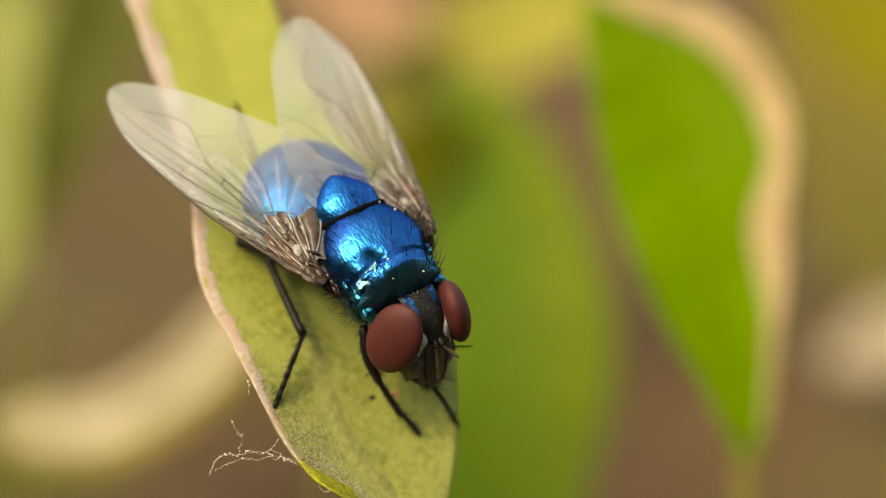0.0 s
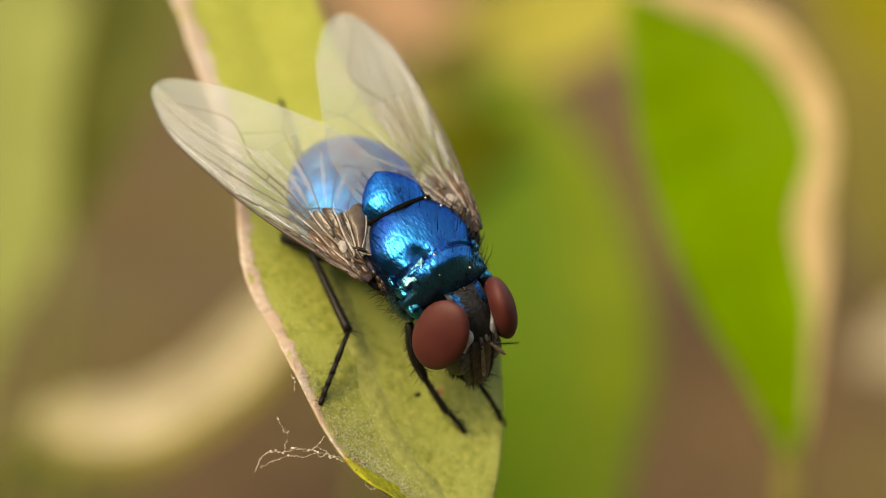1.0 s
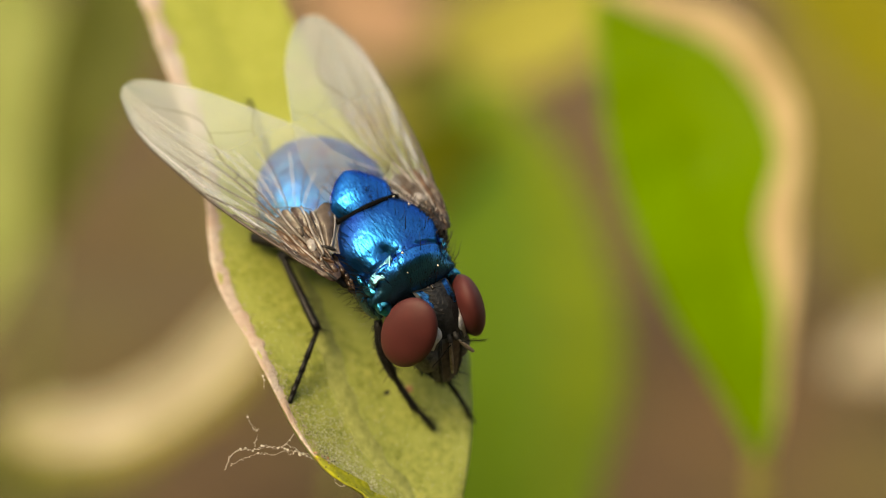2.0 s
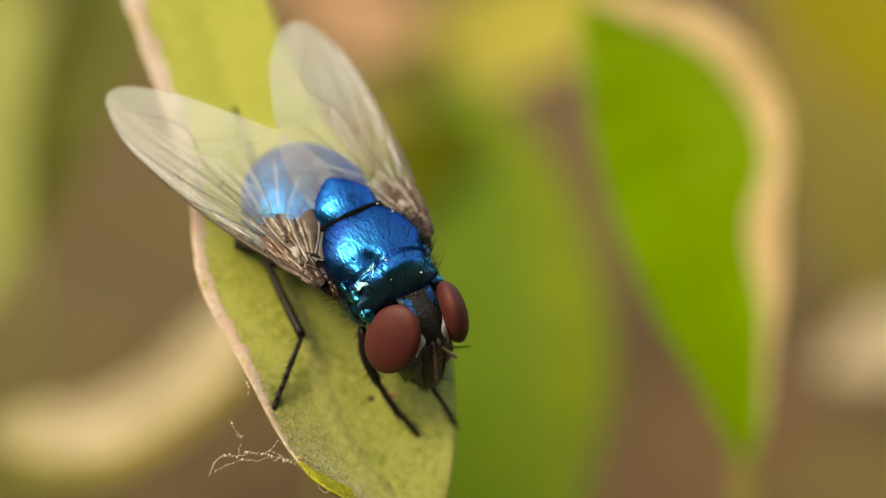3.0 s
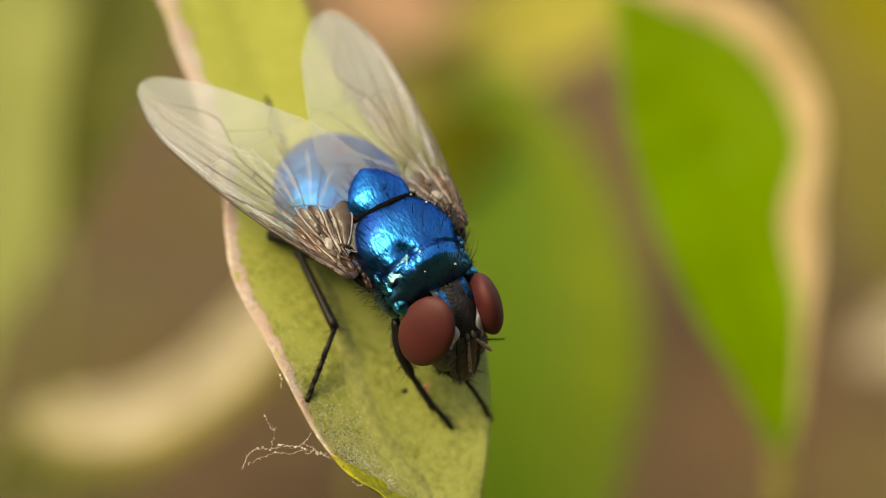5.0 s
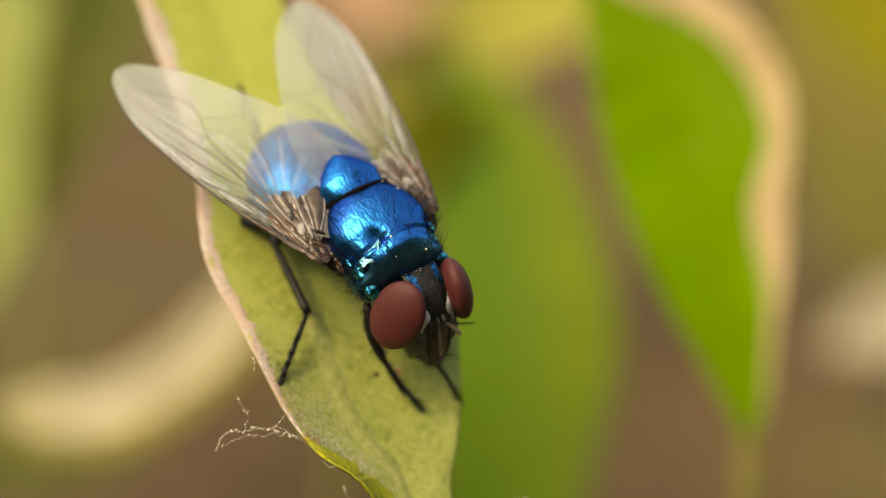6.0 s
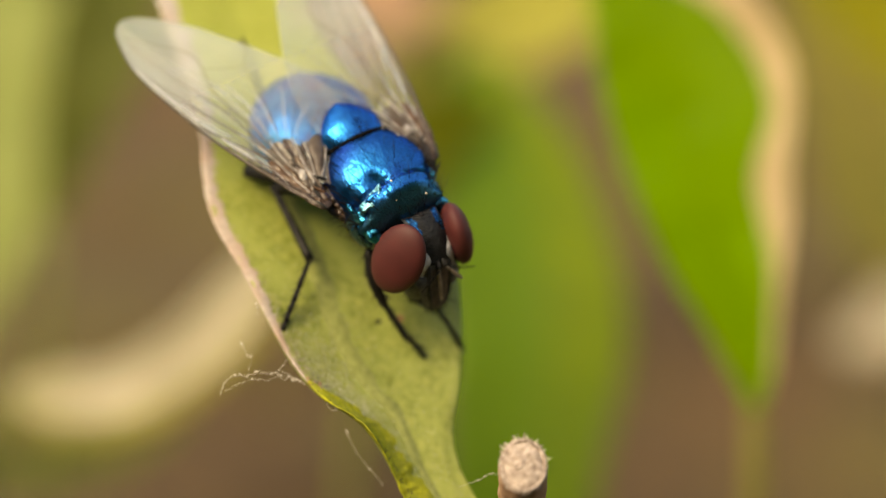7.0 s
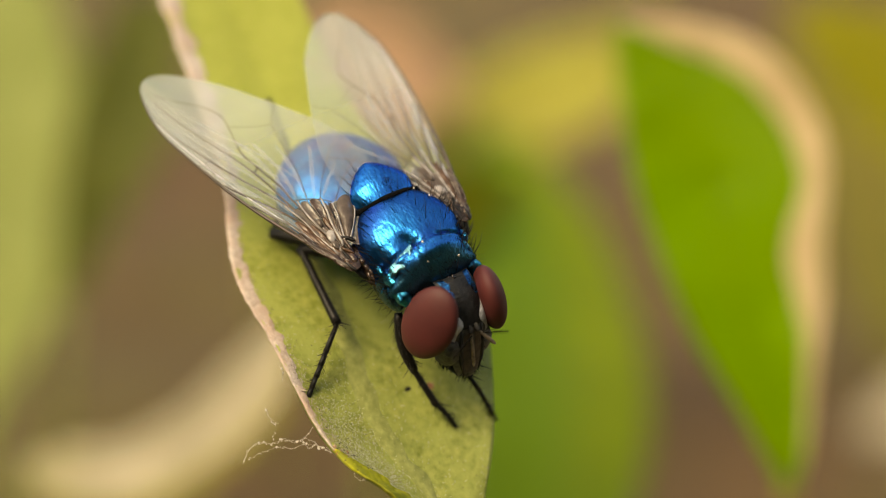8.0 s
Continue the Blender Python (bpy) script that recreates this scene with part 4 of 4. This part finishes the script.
    # the folded base: panels between ribs that fan out from the root
    def panel(la, lb, u0, u1, arch, material, label, broad=0.46, lumps=1.0, lift=0.03):
        pa, pb = spline(la, 30), spline(lb, 30)

        def fn(u, v):
            i = round((u0 + (u1 - u0) * u) * 30)
            a, c, q = at(*pa[i]), at(*pb[i]), 2 * v - 1
            f = min(1.0, math.sqrt(5 * max(0.0, 1.02 - u)), math.sqrt(0.3 + 8 * u))
            return (a + c) / 2 + (c - a) * (broad * q * f) + up * (lift + arch * (1 - q * q) * f + lumps * 0.035 * noise.noise((u * 5, 2 * q, la[0][1] * 40)) + lumps * 0.02 * noise.noise((u * 11, 4 * q, la[0][1] * 70)))

        return part("root_panel", plate(fn, round((u1 - u0) * 30), 8, 0.05), material, wing, label)

    def rib(line, r, lift, material):
        part("rib", tube([at(*p) + up * (lift + 0.02 * math.sin(0.5 * k)) for k, p in enumerate(spline(line, 24))], [r * (1.25 - 0.5 * k / 24) for k in range(25)], 6), material, wing)

    for k, start, end, material in ((2, 0.5, 0.85, CALYPTER), (3, 0.42, 0.97, CALYPTER), (4, 0.55, 1.0, BROWN), (5, 0.38, 0.9, CALYPTER), (6, 0.3, 1.0, BROWN)):
        panel(RIBS[k], RIBS[k + 1], start, end, -0.03, material if sg < 0 else FOLD, "glossy pleat at the wing root", 0.46, 0.3, 0.03)
    for k, end, material in ((0, 0.62, BROWN), (1, 0.75, RUSTY), (2, 0.56, RUSTY), (3, 0.45, BROWN), (4, 0.56, RUSTY), (5, 0.4, BROWN), (6, 0.34, BROWN)):
        panel(RIBS[k], RIBS[k + 1], 0.0, end, 0.012, material, "rusty brown wing root panel")
    panel(RIBS[7], RIBS[9], 0.03, 1.0, 0.07, CALYPTER if sg < 0 else FOLD, "smooth grey-brown calypter", 0.46, 0.3)
    if sg < 0:
        # black sheet added below, so the gaps between the pleats look deep
        panel(RIBS[2], RIBS[7], 0.3, 0.97, 0.0, MATT_BLACK, "dark sheet added for the shaded gaps between the pleats", 0.5, 0.3, -0.01)
    for k, line in enumerate(RIBS):
        if k != 8:
            rib([(p, q + 0.012 * math.sin(k * 2.3 + 9 * p)) for p, q in line], (0.024, 0.016, 0.026, 0.034, 0.022, 0.036, 0.018, 0.026, 0, 0.026)[k], 0.045, (BROWN, VEIN, PALE, PALE, VEIN, PALE, BROWN, PALE, BROWN, PALE)[k])
    rib([(p + 0.012, q + 0.03) for p, q in RIBS[9]], 0.022, 0.03, BLACK)
    lobe(0.03, 0.2, (0.4, 0.28, 0.05), 0.3, BROWN, 0.02, "dark brown base of the wing")
    lobe(0.06, 0.02, (0.4, 0.12, 0.05), 0.0, BROWN, 0.02)
    for k in range(7):
        lobe(0.01 + 0.012 * k, 0.05 + 0.05 * k, (0.22, 0.05, 0.05), 0.5 * math.sin(3.0 * k), (BLACK, RUSTY, BROWN)[k % 3], 0.06, "dark sclerite of the wing root")
    lobe(0.131, 0.2, (0.22, 0.13, 0.07), 0.6, PALE, 0.09, "pale glossy knob at the wing root")
    lobe(0.1, 0.16, (0.16, 0.1, 0.06), 0.2, CALYPTER, 0.09)
    lobe(0.19, 0.23, (0.14, 0.07, 0.05), 0.4, CALYPTER, 0.09)
    for pts in (((0.29, 0.36), (0.38, 0.47), (0.5, 0.6)), ((0.27, 0.4), (0.34, 0.57), (0.42, 0.76)), ((0.31, 0.3), (0.42, 0.41), (0.56, 0.5)), ((0.25, 0.45), (0.28, 0.6), (0.31, 0.78)), ((0.33, 0.27), (0.45, 0.36), (0.62, 0.44))):
        pod("fold", pts, 0.065, 0.012, 0.0, FOLD, "pale fold in the wing skin")
    for k, w in enumerate((0.035, 0.07, 0.115, 0.16, 0.215, 0.27, 0.34, 0.42)):
        pod("fold", [(0.34, w + 0.02), (0.55, w + 0.015 * math.sin(k * 2)), (0.74, w * 0.95), (0.95 - 0.02 * (k % 3), w * 0.8 + 0.03)], 0.045, 0.01, 0.0, FOLD, "pale fold in the wing skin")
    return wing


fly = make_fly()
make_wing(fly, -1, (-0.4, -2.1, 0.58), (-9.15, -5.35, 0.5), (-0.35, 0.92, 0.08), 9.4, 0.86)
make_wing(fly, 1, (-0.45, 1.95, 0.62), (-9.55, 3.1, 0.55), (0.0, -1.0, 0.08), 8.95, 0.94)


def make_leg(name, joints, radii, seed, label="black bristly leg", bow=(0, 0, 0), shaggy=1.0):
    """Femur, tibia and five tarsal segments through four joints (mm, fly space)."""
    rnd = random.Random(seed)
    bent = [joints[0], tuple((p + q) / 2 + c for p, q, c in zip(joints[0], joints[1], bow)), joints[1]]
    leg = part(name, tube(spline(bent, 8), [radii[0] * (0.7 + 0.45 * math.sin(math.pi * (0.1 + 0.8 * k / 8))) for k in range(9)], 10), BLACK, fly, label)
    part("tibia", tube(spline(joints[1:3], 8), [radii[1] * (1.25 if k == 0 else 0.85 + 0.3 * k / 8) for k in range(9)], 8), BLACK, leg)
    a, b = Vector(joints[2]), Vector(joints[3])
    sag = Vector((0.02, 0, 0.12))
    path = [a.lerp(b, t) + sag * math.sin(math.pi * t) for t in (0, 0.42, 0.6, 0.75, 0.88, 1.0)]
    for k in range(5):
        p, q = path[k].lerp(path[k + 1], 0.02), path[k + 1]
        part("tarsal_segment", tube([p, p.lerp(q, 0.5), q], [radii[2] * 0.82, radii[2] * 0.88, radii[2] * 1.0], 8), BLACK, leg)
    claws = bmesh.new()
    end, way = path[5], (path[5] - path[4]).normalized()
    for q in (-1, 1):
        bristle(claws, end - way * 0.05, way + Vector((0, 0.5 * q, 0.2)), 0.24, 0.03, (0, 0, -0.5))
    part("claw", claws, BLACK, leg)
    hair = bmesh.new()
    for k in range(220):
        g = rnd.random()
        i = 0 if g < 0.4 else 1 if g < 0.75 else 2
        p, q = Vector(joints[i]), Vector(joints[i + 1])
        t = rnd.random()
        w = (q - p).normalized()
        o = w.orthogonal().normalized()
        o.rotate(Matrix.Rotation(rnd.uniform(0, 6.283), 3, w))
        r = radii[i] * 0.8
        c = p.lerp(q, t) + (sag if i == 2 else Vector(bow) if i == 0 else Vector((0, 0, 0))) * math.sin(math.pi * t)
        bristle(hair, c + o * r, o + w * 0.8, rnd.uniform(0.12, 0.26) * (shaggy if i == 0 else 1.0), 0.009 * (shaggy if i == 0 else 1.0))
    for k in range(3):
        w = (Vector(joints[2]) - Vector(joints[1])).normalized()
        bristle(hair, Vector(joints[2]) - w * 0.06, w * 0.9 + Vector((0.5 - 0.4 * k, 1.1 - 0.7 * k, 0.5 - 0.3 * k)), 0.5 - 0.07 * k, 0.024)
    tagged(part("hairs", hair, BLACK, leg), kind="stuff")
    return leg


make_leg("middle_leg", [(-1.5, -1.0, -0.8), (-2.984, -2.39, -1.496), (-0.184, -2.63, -1.686), (1.36, -4.44, -2.3)], (0.17, 0.135, 0.09), 1)
make_leg("hind_leg", [(-1.6, -0.8, -0.9), (-4.084, -2.81, -1.776), (-6.134, -0.86, -2.326), (-8.17, -0.77, -0.74)], (0.22, 0.09, 0.065), 2)
make_leg("front_leg", [(0.78, -1.12, -0.85), (2.1, -1.2, -2.2), (3.046, -0.9, -3.026), (3.66, -0.5, -3.75)], (0.15, 0.1, 0.075), 3, bow=(0.0, -0.14, 0.0), shaggy=1.5)
make_leg("front_leg", [(0.9, 0.8, -1.2), (2.466, 0.64, -1.926), (2.946, 0.26, -2.376), (3.9, 0.86, -4.1)], (0.18, 0.11, 0.08), 4)
make_leg("middle_leg", [(-0.6, 0.9, -1.4), (-1.534, 1.74, -1.626), (-1.134, 1.54, -2.426), (-0.534, 1.44, -3.626)], (0.17, 0.12, 0.085), 5)
make_leg("hind_leg", [(-1.3, 0.7, -1.4), (-3.134, 1.14, -1.526), (-4.334, 0.74, -2.126), (-5.334, 0.54, -2.326)], (0.2, 0.12, 0.09), 6)


# ---- twig ----
def make_twig():
    ob = root("twig", basis((2.86, -8.62, 4.5), Vector((1, 0, 0)), Vector((0, 0.92, -0.39)), Vector((0, 0.39, 0.92))), "broken dry twig stub with a pale crumbly top", "twig")
    rnd = random.Random(3)

    def at(u, v):
        z = -7.0 * u**1.6
        a = 2 * math.pi * v
        r = (0.62 + 0.08 * min(1, -z / 0.5)) * (1 + 0.08 * noise.noise((2 * math.cos(a), 2 * math.sin(a), z * 1.6)) + 0.05 * noise.noise((5 * math.cos(a), 5 * math.sin(a), z * 5)))
        return Vector((r * math.cos(a) - 0.02 * z, 1.2 * r * math.sin(a) - 0.05 * z * z, z))

    part("bark", sheet(at, 90, 56, True), BARK, ob, "reddish brown flaking bark")

    def face(u, v):
        a = 2 * math.pi * v
        r = 0.69 * u
        p = Vector((r * math.cos(a), 1.2 * r * math.sin(a), 0))
        p.z = -0.04 + 0.22 * (1 - u * u) + 0.07 * noise.noise((p.x * 5, p.y * 5, 1)) + 0.04 * noise.noise((p.x * 13, p.y * 13, 2))
        return p

    collar = []
    for k in range(73):
        a = 2 * math.pi * k / 72
        r = 0.62 + 0.03 * noise.noise((3 * math.cos(a), 3 * math.sin(a), 5))
        collar.append((r * math.cos(a), 1.2 * r * math.sin(a), 0.02 + 0.07 * noise.noise((4 * math.cos(a), 4 * math.sin(a), 9))))
    part("bark_rim", tube(collar, [0.06 + 0.05 * noise.noise((k * 0.9, 0, 3)) for k in range(72)] + [0.06], 8), PITH, ob, "ragged reddish bark rim")
    part("cut_end", sheet(face, 30, 60, True), PITH, ob, "pale pinkish splintered cut end")
    crumbs = bmesh.new()
    for k in range(260):
        a = rnd.uniform(0, 6.283)
        z = -abs(rnd.gauss(0, 0.35))
        p = Vector((0.66 * math.cos(a), 0.79 * math.sin(a), z))
        bmesh.ops.create_icosphere(crumbs, subdivisions=1, radius=rnd.uniform(0.018, 0.055), matrix=Matrix.Translation(p) @ Matrix.Rotation(rnd.uniform(0, 6), 4, "X") @ Matrix.Diagonal((1, 0.7, 1.5, 1)))
    tagged(part("bark_flakes", crumbs, PITH, ob, "pale bark crumbs"), kind="stuff")
    for k in range(22):
        a = 0.2 + 2.8 * k / 21 + rnd.uniform(-0.1, 0.1)
        rim = bmesh.new()
        bristle(rim, (0.64 * math.cos(a), 0.77 * math.sin(a), 0.0), (0.9 * math.cos(a) + rnd.uniform(-0.4, 0.4), 0.9 * math.sin(a), 0.7), rnd.uniform(0.1, 0.24), rnd.uniform(0.02, 0.05))
        part("splinter", rim, FLECK if k % 3 == 0 else PITH, ob)
    stem_to_ground(ob, (0.14, -2.3, -6.7), (0, -0.6, -1), 0.66, BARK, "stalk", 0.05)
    return ob


make_twig()


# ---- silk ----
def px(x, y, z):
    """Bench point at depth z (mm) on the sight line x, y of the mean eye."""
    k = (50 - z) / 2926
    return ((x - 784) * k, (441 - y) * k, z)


def make_silk(name, strands, label, seed, stout=1.0):
    """Threads of spider silk with dust grains; strands are bench points (mm)."""
    rnd = random.Random(seed)
    o = Vector(strands[0][0])
    ob = root(name, BENCH @ Matrix.Translation(o * MM), label, "spider silk")
    for pts in strands:
        n = 8 * len(pts)
        q = [Vector(p) - o + Vector([rnd.uniform(-0.035, 0.035) for _ in range(3)]) for p in spline(pts, n)]
        part("thread", tube(q, [stout * rnd.uniform(0.003, 0.009) for _ in q], 5), SILK, ob)
        beads = bmesh.new()
        for p in rnd.sample(q, max(2, n // 4)):
            bmesh.ops.create_icosphere(beads, subdivisions=1, radius=rnd.choice((0.008, 0.01, 0.013, 0.018, 0.022, 0.04)), matrix=Matrix.Translation(p))
        tagged(part("dust_grains", beads, SILK, ob), kind="stuff")
    return ob


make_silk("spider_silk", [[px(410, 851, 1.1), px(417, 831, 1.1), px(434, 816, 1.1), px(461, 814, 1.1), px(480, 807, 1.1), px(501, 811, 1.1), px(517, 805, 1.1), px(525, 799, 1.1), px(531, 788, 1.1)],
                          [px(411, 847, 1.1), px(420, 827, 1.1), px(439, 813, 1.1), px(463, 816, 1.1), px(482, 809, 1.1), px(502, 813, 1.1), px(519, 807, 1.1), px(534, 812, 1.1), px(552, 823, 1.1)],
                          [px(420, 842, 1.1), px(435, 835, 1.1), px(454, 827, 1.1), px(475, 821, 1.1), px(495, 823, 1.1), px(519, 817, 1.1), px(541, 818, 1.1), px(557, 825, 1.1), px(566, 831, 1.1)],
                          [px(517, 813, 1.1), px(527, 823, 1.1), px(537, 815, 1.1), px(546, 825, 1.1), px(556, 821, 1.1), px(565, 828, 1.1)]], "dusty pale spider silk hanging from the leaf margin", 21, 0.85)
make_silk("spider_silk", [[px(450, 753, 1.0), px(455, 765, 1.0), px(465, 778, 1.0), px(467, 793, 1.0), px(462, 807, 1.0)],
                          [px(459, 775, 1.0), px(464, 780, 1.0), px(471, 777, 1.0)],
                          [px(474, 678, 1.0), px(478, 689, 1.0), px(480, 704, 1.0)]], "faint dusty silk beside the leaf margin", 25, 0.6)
make_silk("spider_silk", [[(-3.05, -6.85, 1.3), (-2.95, -7.15, 1.3), (-2.8, -7.3, 1.3), (-2.65, -7.28, 1.3)]], "small curled silk thread under the leaf", 22)
make_silk("spider_silk", [[(-2.4, -8.0, 0.6), (-2.2, -8.5, 0.6), (-1.8, -9.1, 0.6), (-1.3, -9.7, 0.6)]], "fine hanging silk strand below the leaf", 23)
make_silk("spider_silk", [[(2.31, -8.87, 4.4), (1.95, -8.92, 4.0), (1.58, -9.15, 3.6), (1.05, -9.4, 3.2)]], "beaded silk thread on the twig stub", 24)


# ---- plants behind ----
def back_leaf(label, spine, widths, facing, material, curl=0.2, margin=None, stem=STEM, thick=0.35, lean=0.15):
    """A whole leaf of the bench space along spine (mm) with widths to both sides; curl bends the rims; margin = (inner, material)."""
    sp, wd = spline(spine, 48), spline(widths, 48)
    o = Vector(spine[0])
    ob = root("background_leaf", BENCH @ Matrix.Translation(o * MM), label, "leaf", "leaves behind the fly")
    face = Vector(facing).normalized()

    def at(i, w, z):
        p = Vector(sp[i]) - o
        t = (Vector(sp[min(i + 1, 48)]) - Vector(sp[max(i - 1, 0)])).normalized()
        across = t.cross(face).normalized()
        up = across.cross(t)
        half = wd[i][1] if w > 0 else wd[i][0]
        return p + across * (half * w) + up * (curl * half * w * w + z + 0.05 * half * noise.noise((i * 0.2, w, o.x)))

    def slab(w0, w1, z, nv):
        bm = bmesh.new()
        top = [[bm.verts.new(at(i, w0(i) + (w1(i) - w0(i)) * j / nv, z + thick / 2)) for j in range(nv + 1)] for i in range(49)]
        low = [[bm.verts.new(at(i, w0(i) + (w1(i) - w0(i)) * j / nv, z - thick / 2)) for j in range(nv + 1)] for i in range(49)]
        for i in range(48):
            for j in range(nv):
                bm.faces.new((top[i][j], top[i + 1][j], top[i + 1][j + 1], top[i][j + 1]))
                bm.faces.new((low[i][j], low[i][j + 1], low[i + 1][j + 1], low[i + 1][j]))
            bm.faces.new((top[i][0], low[i][0], low[i + 1][0], top[i + 1][0]))
            bm.faces.new((top[i][nv], top[i + 1][nv], low[i + 1][nv], low[i][nv]))
        for i in (0, 48):
            for j in range(nv):
                bm.faces.new((top[i][j], top[i][j + 1], low[i][j + 1], low[i][j]))
        return bm

    part("blade", slab(lambda i: -1.0, lambda i: 1.0, 0.0, 14), material, ob)
    part("midrib", tube([at(i, 0.0, 0.1) for i in range(49)], [0.45 - 0.35 * i / 48 for i in range(49)], 6), material, ob)
    if margin:
        inner, mat = margin
        rows = spline([(q, 0.0) for q in inner], 48)
        part("margin", slab(lambda i: rows[i][0] + 0.03 * noise.noise((i * 0.35, 1, 7)), lambda i: 1.03, 0.12, 8), mat, ob, "dry margin or sunlit half of the leaf")
    stem_to_ground(ob, (0, 0, 0), tuple(Vector(sp[0]) - Vector(sp[1])), 0.7, stem, "petiole", lean)
    return ob


GREEN_SPINE = ((1380, 810), (1372, 752), (1345, 650), (1308, 530), (1272, 400), (1240, 260), (1200, 140), (1150, 62), (1086, -8))
GREEN_WIDTHS = ((14, 14), (34, 40), (60, 82), (92, 136), (113, 172), (125, 208), (112, 184), (78, 104), (8, 16))
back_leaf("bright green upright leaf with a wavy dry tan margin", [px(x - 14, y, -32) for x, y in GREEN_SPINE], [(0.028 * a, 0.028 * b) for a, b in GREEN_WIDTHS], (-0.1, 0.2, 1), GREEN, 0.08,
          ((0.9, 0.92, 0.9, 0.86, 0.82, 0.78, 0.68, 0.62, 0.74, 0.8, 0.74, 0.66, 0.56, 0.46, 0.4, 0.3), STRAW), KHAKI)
# the right half's sunlight is painted, as a slab of lighter olive
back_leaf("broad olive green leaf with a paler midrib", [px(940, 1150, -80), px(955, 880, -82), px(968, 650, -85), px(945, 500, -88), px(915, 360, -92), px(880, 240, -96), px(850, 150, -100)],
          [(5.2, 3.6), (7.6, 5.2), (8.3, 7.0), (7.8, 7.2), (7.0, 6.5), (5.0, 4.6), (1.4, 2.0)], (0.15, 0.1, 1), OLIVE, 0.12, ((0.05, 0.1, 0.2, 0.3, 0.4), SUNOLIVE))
# blade added to stand for the dark gap between the leaves
back_leaf("added dark olive leaf for the shade between leaves", [px(670, 470, -88), px(715, 345, -88), px(790, 265, -90), px(900, 215, -92)], [(1, 1), (2.8, 3.2), (2.8, 3.0), (0.4, 0.5)], (0.0, -0.3, 1), DARK, 0.1)
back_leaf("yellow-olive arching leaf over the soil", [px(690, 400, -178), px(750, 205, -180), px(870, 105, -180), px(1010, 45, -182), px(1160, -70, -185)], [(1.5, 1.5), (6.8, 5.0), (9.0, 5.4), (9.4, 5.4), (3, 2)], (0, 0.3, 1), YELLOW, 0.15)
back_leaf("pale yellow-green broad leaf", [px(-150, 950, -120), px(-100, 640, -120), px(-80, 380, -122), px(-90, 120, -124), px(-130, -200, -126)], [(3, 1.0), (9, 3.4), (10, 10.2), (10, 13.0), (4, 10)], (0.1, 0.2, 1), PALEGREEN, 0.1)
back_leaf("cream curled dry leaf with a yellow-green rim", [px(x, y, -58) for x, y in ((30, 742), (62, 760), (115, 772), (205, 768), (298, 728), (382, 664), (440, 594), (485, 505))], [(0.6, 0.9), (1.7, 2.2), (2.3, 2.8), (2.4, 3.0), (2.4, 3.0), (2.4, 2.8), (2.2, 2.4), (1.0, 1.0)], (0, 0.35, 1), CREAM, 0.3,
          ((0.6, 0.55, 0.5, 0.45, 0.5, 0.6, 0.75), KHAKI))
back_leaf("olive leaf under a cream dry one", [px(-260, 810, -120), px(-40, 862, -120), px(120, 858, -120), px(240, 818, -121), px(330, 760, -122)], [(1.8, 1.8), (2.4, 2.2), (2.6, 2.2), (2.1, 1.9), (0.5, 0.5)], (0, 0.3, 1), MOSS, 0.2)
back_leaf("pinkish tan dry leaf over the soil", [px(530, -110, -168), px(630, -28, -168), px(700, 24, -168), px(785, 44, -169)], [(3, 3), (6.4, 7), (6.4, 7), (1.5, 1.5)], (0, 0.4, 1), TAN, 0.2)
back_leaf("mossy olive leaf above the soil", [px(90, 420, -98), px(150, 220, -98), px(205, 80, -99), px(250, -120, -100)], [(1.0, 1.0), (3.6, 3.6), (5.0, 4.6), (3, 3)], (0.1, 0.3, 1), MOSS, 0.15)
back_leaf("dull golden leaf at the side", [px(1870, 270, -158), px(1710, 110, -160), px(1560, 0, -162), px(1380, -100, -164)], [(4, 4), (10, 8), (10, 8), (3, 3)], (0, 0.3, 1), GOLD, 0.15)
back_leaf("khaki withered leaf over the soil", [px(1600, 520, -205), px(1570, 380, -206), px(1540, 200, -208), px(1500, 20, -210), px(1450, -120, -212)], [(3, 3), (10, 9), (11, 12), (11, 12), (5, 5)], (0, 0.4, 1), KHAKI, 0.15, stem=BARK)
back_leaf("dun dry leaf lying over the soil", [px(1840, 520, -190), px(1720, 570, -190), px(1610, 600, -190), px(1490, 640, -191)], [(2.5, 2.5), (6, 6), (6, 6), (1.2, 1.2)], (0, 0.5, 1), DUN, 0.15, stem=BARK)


# ---- plain unseen wall added behind the eye, blocks sky and darkens reflections ----
def make_screen():
    def at(u, v):
        a = radians(180 + 170 * (u - 0.5))
        r = 420 + 30 * noise.noise((u * 14, v * 6, 2))
        return Vector((r * math.sin(a), r * math.cos(a) + 40, -10 + 460 * v))

    return tagged(part("backdrop", sheet(at, 60, 16), SCREEN), "unseen dark green screen added behind the eye to block sky", "backdrop", kind="structure")


make_screen()
